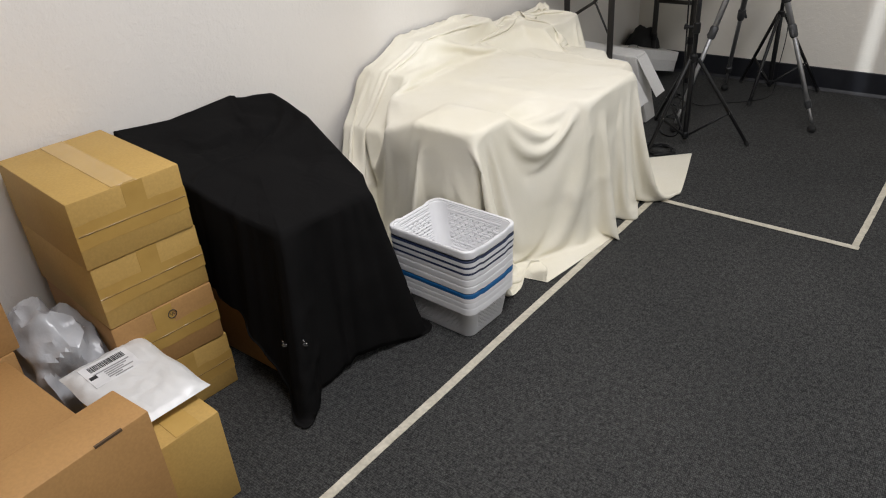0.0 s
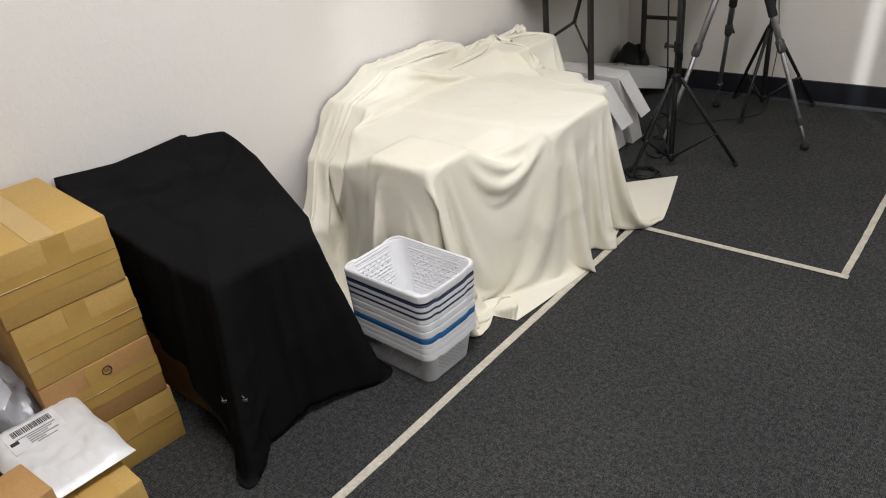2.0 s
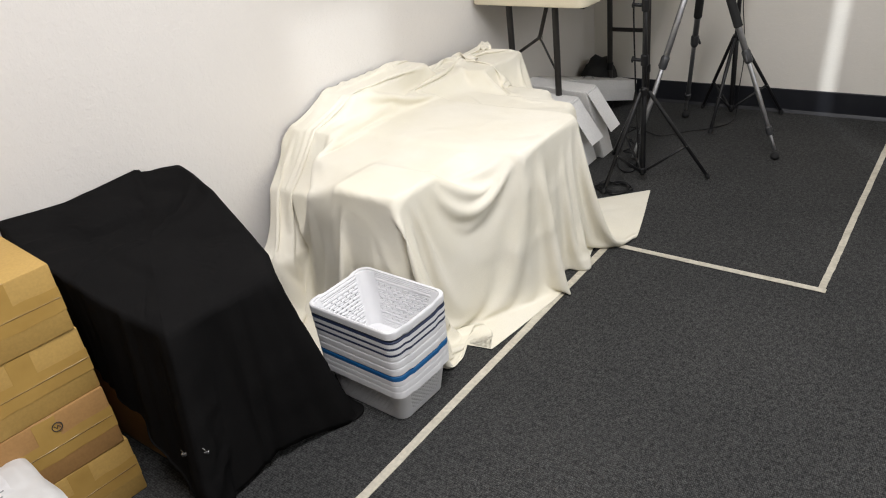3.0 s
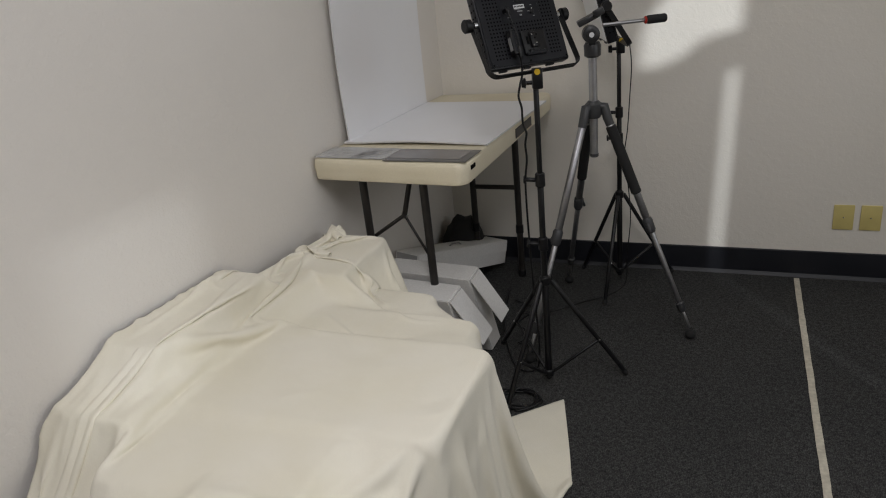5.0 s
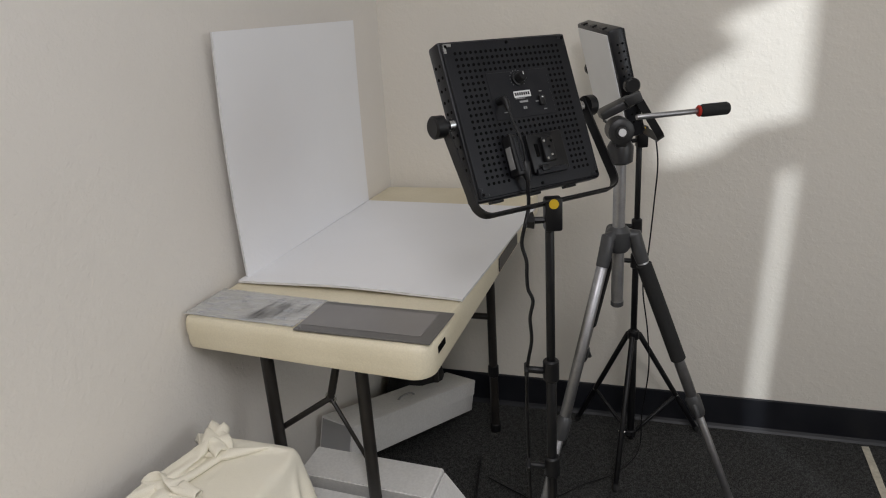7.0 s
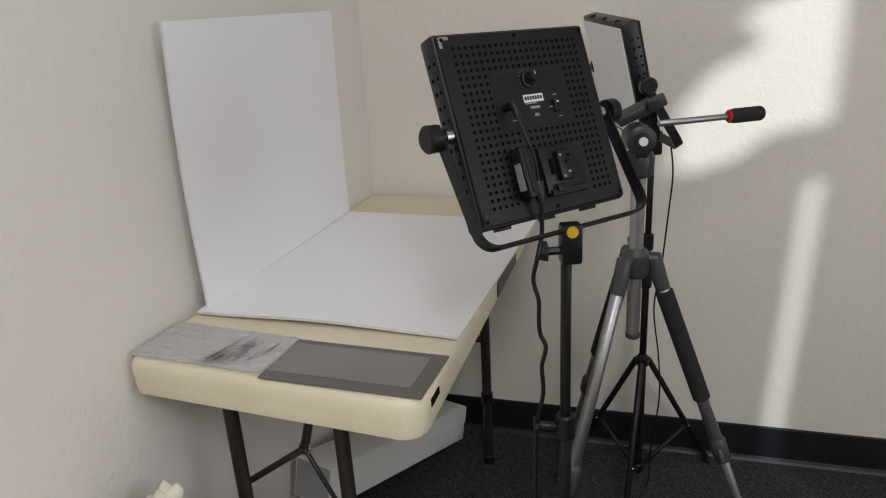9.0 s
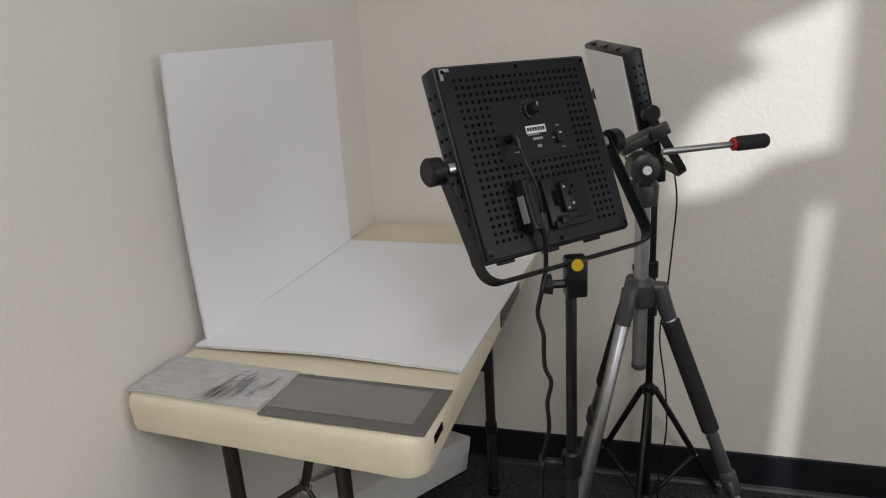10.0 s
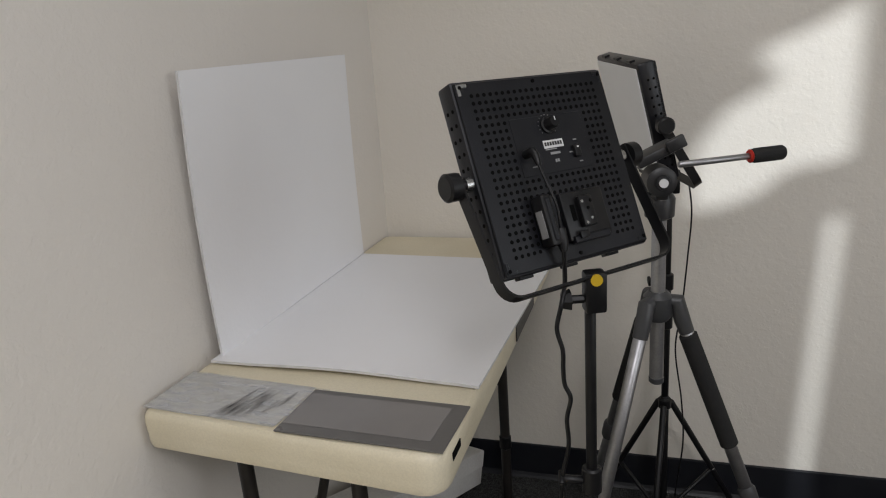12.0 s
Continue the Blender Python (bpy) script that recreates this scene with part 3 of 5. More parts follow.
def dust_sheet():
    """A cream sheet thrown over crates against the wall, gathered in a heap towards the table."""
    def edge(pts, count):
        pts = np.array(pts)
        run = np.concatenate([[0], np.cumsum(np.linalg.norm(np.diff(pts, axis=0), axis=1))])
        at = np.linspace(0, run[-1], count)
        return np.stack([np.interp(at, run, pts[:, k]) for k in (0, 1)], -1)

    nu, nv = 31, 46
    front = edge([(-0.28, 1.60), (0.40, 1.50), (0.70, 1.53), (0.95, 1.68)], nu)[:, None]
    back = edge([(-0.28, 3.62), (0.20, 3.52), (0.42, 3.28), (0.80, 3.30), (1.16, 3.44)], nu)[:, None]
    left = edge([(-0.28, 1.60), (-0.28, 3.62)], nv)[None]
    right = edge([(0.95, 1.68), (1.205, 1.99), (1.18, 2.30), (1.165, 2.74), (1.12, 3.08), (1.16, 3.44)], nv)[None]
    a, b = np.linspace(0, 1, nu)[:, None, None], np.linspace(0, 1, nv)[None, :, None]
    flat = front * (1 - b) + back * b + left * (1 - a) + right * a
    flat = flat - (front[0] * (1 - a) * (1 - b) + front[-1] * a * (1 - b) + back[0] * (1 - a) * b + back[-1] * a * b)
    u, v = flat[..., 0], flat[..., 1]
    p = np.stack([u, v, 0.64 + 0 * u], -1)
    # gathered along the wall and at the far end, let down at the front and the open side
    p[..., 0] = np.where(u < 0.12, 0.12 - (0.12 - u) * 0.36, u)
    p[..., 2] += np.where(u < 0.12, 0.05 * np.abs(np.sin(u * 30 + v * 2)), 0)
    near = np.clip((0.7 - u) / 0.3, 0, 1)
    p[..., 1] = np.where(v > 3.0, 3.0 + (v - 3.0) * (1 - 0.5 * near), v)
    p[..., 2] += np.clip((v - 3.0) / 0.6, 0, 1) * near * 0.10 * np.abs(np.sin(v * 24 + u * 9))
    side = 0.66 + 0.13 * np.clip((v - 2.15) / 0.25, 0, 1)
    over, ahead = np.maximum(u - side, 0), np.maximum(1.99 - v, 0)
    p[..., 0] -= over * 0.92
    p[..., 1] += ahead * np.where(u > 0.38, 0.99, 0.88)
    p[..., 2] -= np.hypot(over, ahead) * 0.9
    p[..., 2] = np.maximum(p[..., 2], 0.01 + 0.05 * np.abs(np.sin(u * 40 + v * 33)))
    boxes = [((0.41, 1.995, 0), (0.632, 2.17, 0.500)), ((0.27, 2.02, 0), (0.42, 2.40, 0.45)), ((0.18, 2.15, 0), (0.59, 2.40, 0.486)), ((0.18, 2.39, 0), (0.770, 2.735, 0.496)), ((0.12, 2.72, 0), (0.68, 2.90, 0.474)), ((0.15, 2.88, 0), (0.50, 3.06, 0.455)), ((0.0, 2.98, 0), (0.26, 3.27, 0.532)), ((-0.1, 2.42, 0), (0.13, 2.82, 0.598)), ((-0.1, 2.26, 0), (0.17, 3.02, 0.532)), ((-0.1, 2.12, 0), (0.15, 2.28, 0.38)), ((-0.1, 1.98, 0), (0.12, 2.14, 0.20)), ((0.15, 3.30, 0), (0.47, 3.56, 0.345)), ((-0.1, 3.34, 0), (0.9, 3.8, 0.30)), ((0.45, 1.70, 0), (0.82, 1.974, 0.7))]
    p = fall(p, np.concatenate([flat * (1.0, 1.045), 0 * flat[..., :1]], -1), boxes, ((130, 24, 0.0016, 0.35, 0.6), (80, 22, 0.0008, 0.4, 0.5), (60, 20, 0.0004, 0.5, 0.45)), 5)

    n, m = p.shape[:2]
    ids = np.arange(n * m).reshape(n, m)
    quads = np.stack([ids[:-1, :-1], ids[1:, :-1], ids[1:, 1:], ids[:-1, 1:]], -1).reshape(-1, 4).tolist()
    me = bpy.data.meshes.new("dust_sheet")
    me.from_pydata(p.reshape(-1, 3).tolist(), [], quads)
    me.materials.append(M_CREAM)
    me.shade_smooth()
    ob = new("dust_sheet", me)
    sub = ob.modifiers.new("weave", "SUBSURF")
    sub.levels = sub.render_levels = 1
    sol = ob.modifiers.new("cloth", "SOLIDIFY")
    sol.thickness, sol.offset = 0.0016, 0
    return tagged(ob, "cream cotton dust sheet draped in folds over boxes", "cloth")


dust_sheet()

BLACK = (
    ((0.566, 1.346, 0.487), (0.620, 1.268, 0.0), 0.9),
    ((0.575, 1.43, 0.487), (0.566, 1.40, 0.0), -1.1),
    ((0.580, 1.53, 0.487), (0.560, 1.53, 0.035), 0.3),
    ((0.585, 1.615, 0.487), (0.610, 1.735, 0.0), 0.9),
    ((0.52, 1.665, 0.495), (0.53, 1.79, 0.0), -0.4),
    ((0.42, 1.70, 0.515), (0.43, 1.81, 0.0), 0.3),
    ((0.25, 1.745, 0.578), (0.27, 1.83, 0.0), 0.0),
    ((0.05, 1.80, 0.600), (0.0, 1.84, 0.0), 0.0),
    ((-0.07, 1.72, 0.592), (-0.07, 1.70, 0.0), 0.0),
    ((-0.09, 1.52, 0.580), (-0.09, 1.52, 0.0), 0.0),
    ((-0.09, 1.36, 0.600), (-0.09, 1.34, 0.2), 0.0),
    ((0.08, 1.318, 0.600), (0.08, 1.322, 0.30), 0.2),
    ((0.22, 1.322, 0.560), (0.20, 1.328, 0.27), -0.3),
    ((0.40, 1.335, 0.512), (0.36, 1.33, 0.21), 0.3),
    ((0.50, 1.342, 0.492), (0.50, 1.30, 0.08), -0.5),
)
crates = [((0.05, 1.355, 0), (0.556, 1.605, 0.478)), ((-0.12, 1.5, 0), (0.16, 1.76, 0.555))]
drape("black_cloth", M_BLACK, "black cloth draped over a box against the wall", [c[0] for c in BLACK], [c[1] for c in BLACK], [c[2] for c in BLACK], (0.26, 1.53, 0.535), 0.034, 7.7, 0.006, crates, rings=20, skirt=26, slack=(1.012, 1.006), rest_steps=14, weight=0.0001, crease=0.002)


# ---------- cartons ----------
def carton(at, size, yaw, label, mat, group="", seam=True, slots=False, mark=False, lid=True):
    """A taped cardboard carton with a seam, packing tape and creased edges."""
    t = thing("cardboard_box", at, label, "box", group)
    m = pose(*at, 0, 0, yaw)
    w, d, h = size
    bm = box((-w / 2, -d / 2, 0), (w / 2, d / 2, h), 0.004, m)
    for v in bm.verts:
        v.co += 0.0016 * Vector((noise.noise(v.co * 9), noise.noise(v.co * 9 + Vector((5, 0, 0))), 0))
    body = part("body", bm, mat, t, smooth=40)
    if seam:
        part("flap_gap", box((w / 2 - 0.001, -d / 2 + 0.004, h * 0.5 - 0.0004), (w / 2 + 0.0014, d / 2 - 0.004, h * 0.5 + 0.0003), 0, m), M_CARDIN, t)
        y0 = 0.012 * math.sin(at[2] * 31) + 0.005
        part("tape_end", box((w / 2 + 0.0002, y0 - 0.024, h * 0.5 + 0.003), (w / 2 + 0.0008, y0 + 0.024, h - 0.001), 0.0002, m, 1), M_TAPE_CLEAR, t, "end of the packing tape folded down")
        bm = bmesh.new()
        rings = []
        for k in range(25):
            y = -d / 2 + d * k / 24
            q = Vector((at[0], y * 9 + at[1], at[2] * 7))
            lo, hi = h * 0.5 - 0.030 + 0.003 * noise.noise(q * 3), h * 0.5 + 0.026 + 0.003 * noise.noise(q * 3 + Vector((4, 0, 0)))
            x = w / 2 + 0.0007
            rings.append([m @ Vector((x, y, lo)), m @ Vector((x + 0.0004 + 0.0004 * noise.noise(q * 2), y, h * 0.5 + 0.004)), m @ Vector((x, y, hi)), m @ Vector((x - 0.001, y, h * 0.5))])
        loft(bm, rings)
        strip = part("packing_tape", bm, M_TAPE_CLEAR, t, "shiny tan packing tape", smooth=60)
        # paler glossy thread along the seam, glints put into its colour
        line = [m @ Vector((w / 2 + 0.0022, -d / 2 + d * k / 30, h * 0.5 + 0.0028 + 0.0012 * noise.noise(Vector((k * 0.4, at[2] * 9, 0))))) for k in range(31)]
        part("tape_glint", tube(line, [0.0002 + 0.0013 * max(0, noise.noise(Vector((k * 0.33, at[2] * 5, 2)))) for k in range(31)], 6), M_GLINT, strip, smooth=60)
    if lid:
        bm = box((-w / 2 + 0.004, -0.027, h + 0.0004), (w / 2 - 0.002, 0.027, h + 0.0012), 0.0003, m, 1)
        part("packing_tape", bm, M_PACK, t, "shiny tan packing tape")
    if mark:
        bm = bmesh.new()
        rings = []
        c = m @ Vector((w / 2 + 0.0015, 0.015, h * 0.80))
        ax, up = (m.to_3x3() @ Vector((0, 1, 0))), Vector((0, 0, 1))
        sweep(bm, [c + 0.0105 * (math.cos(a) * ax + math.sin(a) * up) for a in (2 * math.pi * k / 24 for k in range(25))], 0.0011, 5)
        sweep(bm, [c - 0.006 * ax + 0.004 * up, c - 0.001 * ax - 0.004 * up, c + 0.001 * ax + 0.004 * up, c + 0.006 * ax - 0.003 * up], 0.0009, 5)
        part("printed_mark", bm, M_PRINT, t, "small round black printed mark")
    if slots:
        for y in slots:
            # uncut slot: a thin slab carries the shade as dark colour
            part("slot", box((w / 2 - 0.004, y - 0.026, h - 0.004), (w / 2 + 0.0008, y + 0.026, h + 0.0008), 0, m), M_CARDIN, t, "dark slab for the shade in a tuck slot of the lid")
    return t


# stack of four cartons beside the black cloth
for k in range(4):
    carton((0.138 + 0.0015 * (k % 2), 1.174 - 0.003 * k, 0.158 * k), (0.386 - 0.002 * (k % 3), 0.254, 0.1575), -5 + (0.8, -0.6, 0.5, 0)[k], "taped brown cardboard box in a stack of four", (M_CARD, M_CARD2, M_CARD, M_CARD)[k], "stacked cardboard boxes", mark=(k == 1), lid=(k == 3))
carton((0.20, 1.484, 0), (0.44, 0.232, 0.45), 0, "brown cardboard box mostly hidden under black cloth", M_CARD2, seam=False)
carton((0.47, 0.985, 0), (0.36, 0.14, 0.235), -3, "brown cardboard box under a white parcel", M_CARD, seam=False)
carton((0.640, 0.598, 0), (0.112, 0.60, 0.365), 2, "brown tuck-top cardboard box with lid slots", M_CARD2, seam=False, slots=(0.03, 0.22), lid=False)
carton((0.382, 0.56, 0), (0.38, 0.57, 0.30), 0, "brown cardboard box lying beside other boxes", M_CARD2, seam=False, lid=False)
carton((0.06, 0.70, 0.30), (0.25, 0.36, 0.215), 3, "small brown cardboard box on a larger box", M_CARD2, seam=False, lid=False)
carton((0.06, 0.62, 0), (0.24, 0.50, 0.30), 0, "brown cardboard box against the wall", M_CARD2, seam=False, lid=False)


def parcel():
    """A flat padded mailer with a printed address label."""
    m = pose(0.445, 0.985, 0.238, 0, 0, -3)
    t = thing("parcel", (0.47, 0.985, 0.238), "white plastic mailing parcel with a printed label", "parcel")
    bm = bmesh.new()
    n, w, d = 30, 0.29, 0.195
    for side in (1, -1):
        grid = []
        for i in range(n + 1):
            row = []
            for j in range(n + 1):
                u, v = i / n - 0.5, j / n - 0.5
                f = (1 - (2 * u) ** 8) * (1 - (2 * v) ** 8)
                ridge = 1 - 2 * abs(noise.noise(Vector((u * 6 + v * 3, v * 7 - u * 2, side + 3))))
                calm = 1 if side < 0 else 1 - math.exp(-(((u + 0.2) / 0.2) ** 4) - ((v + 0.06) / 0.33) ** 4)
                z = 0.018 + side * 0.0175 * f + calm * f * (0.006 * noise.noise(Vector((u * 5, v * 5, side))) + 0.009 * max(ridge - 0.5, 0))
                row.append(bm.verts.new(m @ Vector((u * w, v * d + 0.004 * noise.noise(Vector((u * 4, 0, 0))), max(z, 0.001)))))
            grid.append(row)
        for i in range(n):
            for j in range(n):
                bm.faces.new((grid[i][j], grid[i + 1][j], grid[i + 1][j + 1], grid[i][j + 1]))
    bmesh.ops.remove_doubles(bm, verts=bm.verts, dist=0.0015)
    part("mailer", bm, M_MAILER, t, smooth=60)
    rnd = random.Random(4)
    bm = bmesh.new()
    y = -0.05
    for k in range(26):
        wd = rnd.uniform(0.0008, 0.0026)
        brick(bm, (-0.10, y, 0.0370), (-0.078, y + wd, 0.0377), 0, m)
        y += wd + rnd.uniform(0.0008, 0.002)
    part("barcode", bm, M_PRINT, t, "black printed barcode bars")
    bm = bmesh.new()
    for k, (x, y0, y1) in enumerate(((-0.068, -0.05, 0.03), (-0.060, -0.03, 0.02), (-0.052, -0.03, 0.01), (-0.044, -0.03, 0.028), (-0.036, -0.03, 0.0), (-0.028, -0.02, 0.02))):
        brick(bm, (x, y0, 0.0372), (x + 0.0035, y1, 0.0378), 0, m)
    part("address_lines", bm, M_PRINTG, t, "grey lines of small print")
    part("label_square", box((-0.064, -0.062, 0.0371), (-0.052, -0.046, 0.0379), 0, m), M_PRINT, t, "small black square")
    bm = box((-0.11, -0.066, 0.0357), (-0.02, 0.042, 0.0368), 0.0004, m, 1)
    part("label", bm, M_WHITEPRINT, t, "white paper address label")


parcel()


def bag():
    """A crumpled grey plastic mailer stuffed between the boxes."""
    bm = bmesh.new()
    bmesh.ops.create_icosphere(bm, subdivisions=5, radius=1)
    for v in bm.verts:
        p = v.co.copy()
        k = 1 + 0.22 * noise.noise(p * 1.6) + 0.20 * (0.5 - abs(noise.noise(p * 1.7))) * 2 + 0.05 * (0.4 - abs(noise.noise(p * 3.6 + Vector((3, 1, 0))))) * 2
        v.co = Vector((0.14 + p.x * 0.15 * k, 0.965 + p.y * 0.085 * k, max(0.16 + p.z * 0.165 * k, 0.002)))
        v.co.x = max(v.co.x, wall_x(v.co.y) + 0.01)
    tagged(part("plastic_bag", bm, M_BAG, smooth=28), "crumpled grey plastic mailer between boxes", "bag")


bag()

# binder clips on the black cloth
for at in ((0.604, 1.325, 0.205), (0.56, 1.30, 0.20)):
    t = thing("binder_clip", at, "small silver clip on the black cloth", "clip", "clips on the black cloth")
    c = Vector(at)
    part("clip_body", box((-0.006, -0.003, -0.004), (0.006, 0.003, 0.004), 0.001, pose(*at, 10, 0, 40)), M_STEEL, t)
    part("clip_wire", tube(bent([c + Vector((0.004, 0, 0.003)), c + Vector((0.006, -0.004, 0.012)), c + Vector((0, -0.005, 0.016)), c + Vector((-0.004, 0, 0.003))], 4), 0.0007, 6), M_STEEL, t)


# ---------- baskets ----------
def basket(z0, h, mat, label, holes, rim=0.016, grow=1.0):
    """A tapered plastic basket with rolled rim; its sides are pierced where it is the top or the bottom one."""
    cx, cy = 0.640, 1.860
    W, D, w, d = 0.286 * grow, 0.210 * grow, 0.205 * grow, 0.150 * grow
    if mat is M_BASKETG:
        w, d = 0.235, 0.170
    t = thing("storage_basket", (cx, cy, z0), label, "basket", "nested plastic baskets")
    m = pose(cx, cy, z0, 0, 0, -2)

    def ring(f, off=0.0, z=None):
        a, b = w + (W - w) * f + off, d + (D - d) * f + off
        return [(x, y, h * f if z is None else z) for x, y in rounded(a, b, 0.028, 6)]

    bm = bmesh.new()
    rows = [ring(k / 30 * 0.97) for k in range(31)]
    loft(bm, rows, (True, False), m)
    if holes:
        n = len(rows[0])
        bm.faces.ensure_lookup_table()
        gone = []
        for f in bm.faces:
            if len(f.verts) != 4 or f.calc_area() < 1e-7:
                continue
            if max(e.calc_length() for e in f.edges) > 0.05:
                gone.append(f)
        # the long straight sides are rebuilt as a lattice of slots
        for f in gone:
            a, b, c, e = [l.vert.co.copy() for l in f.loops]
            if abs(a.z - b.z) > 1e-4:
                a, b, c, e = b, c, e, a
            steps = max(int((a - b).length / 0.0034), 3)
            zf = (f.calc_center_median().z - z0) / h
            for k in range(steps):
                lvl = int(zf * 30.9)
                if mat is M_BASKETG and 3 < lvl < 26 and 1 < k < steps - 2 and ((k % 4 == 0 and lvl % 4 == 1) or (k % 4 == 2 and lvl % 4 == 3)):
                    continue
                if mat is not M_BASKETG and 4 < lvl < 25 and 3 < k < steps - 4 and ((k % 6 == 3 and lvl % 4 == 1) or (k % 6 == 0 and lvl % 4 == 3)):
                    continue
                vs = [bm.verts.new(a.lerp(b, k / steps)), bm.verts.new(a.lerp(b, (k + 1) / steps)), bm.verts.new(e.lerp(c, (k + 1) / steps)), bm.verts.new(e.lerp(c, k / steps))]
                bm.faces.new(vs)
        bmesh.ops.delete(bm, geom=gone, context="FACES_ONLY")
        bmesh.ops.remove_doubles(bm, verts=bm.verts, dist=0.0002)
    wall = part("basket_wall", bm, M_BASKETG if mat is M_BASKETG else M_BASKET, t, smooth=60)
    sol = wall.modifiers.new("wall", "SOLIDIFY")
    sol.thickness = 0.0018
    bm = bmesh.new()
    prof = [(-0.004, h), (0.006, h + 0.002), (0.011, h), (0.012, h - 0.004), (0.011, h - rim), (0.008, h - rim), (0.008, h - 0.004), (-0.003, h - 0.004)]

    def edge_ring(off, z):
        """The rim's line, with the shallow dip for the fingers in its short sides."""
        line, out = ring(0.97, off, z), []
        for (ax, ay, _), (bx, by, _) in zip(line, line[1:] + line[:1]):
            out += [(ax + (bx - ax) * k / 10, ay + (by - ay) * k / 10) for k in range(10 if math.hypot(bx - ax, by - ay) > 0.05 else 1)]
        side = max(x for x, _ in out)
        return [(x, y, z - (0.0045 if abs(x) > side - 0.002 and abs(y) < D * 0.30 else 0)) for x, y in out]

    rings = [edge_ring(off, z) for off, z in prof]
    loft(bm, rings + [rings[0]], (False, False), m)
    bmesh.ops.remove_doubles(bm, verts=bm.verts, dist=0.0001)
    part("rim", bm, mat, t, smooth=50)
    return t


basket(0.0, 0.112, M_BASKETG, "grey pierced plastic basket at the foot of a stack", True, 0.01, 0.945)
# thin dark blue rims put the shade between the white baskets into colour
for k, (z, mat, rim, label) in enumerate(((0.113, M_BASKET, 0.021, "white plastic basket nested in a stack"), (0.131, M_BASKET, 0.018, "white plastic basket nested in a stack"), (0.149, M_BASKET, 0.018, "white plastic basket nested in a stack"), (0.160, M_BLUE, 0.014, "blue plastic basket nested among white ones"), (0.184, M_BASKET, 0.020, "white plastic basket nested in a stack"), (0.206, M_BASKET, 0.020, "white plastic basket nested in a stack"), (0.222, M_BASKET, 0.013, "white plastic basket nested in a stack"), (0.227, M_NAVY, 0.004, "white basket with a dark blue rim for a shaded gap"), (0.241, M_BASKET, 0.012, "white plastic basket nested in a stack"), (0.246, M_NAVY, 0.004, "white basket with a dark blue rim for a shaded gap"), (0.260, M_BASKET, 0.012, "white plastic basket nested in a stack"), (0.265, M_NAVY, 0.004, "white basket with a dark blue rim for a shaded gap"))):
    foot = max(z - 0.13, 0.094 + 0.001 * k)
    basket(foot, z - foot, mat, label, False, rim, 0.965 + 0.003 * k)
basket(0.142, 0.151, M_BASKET, "white pierced plastic basket on top of a stack", True, 0.020, 1.0)


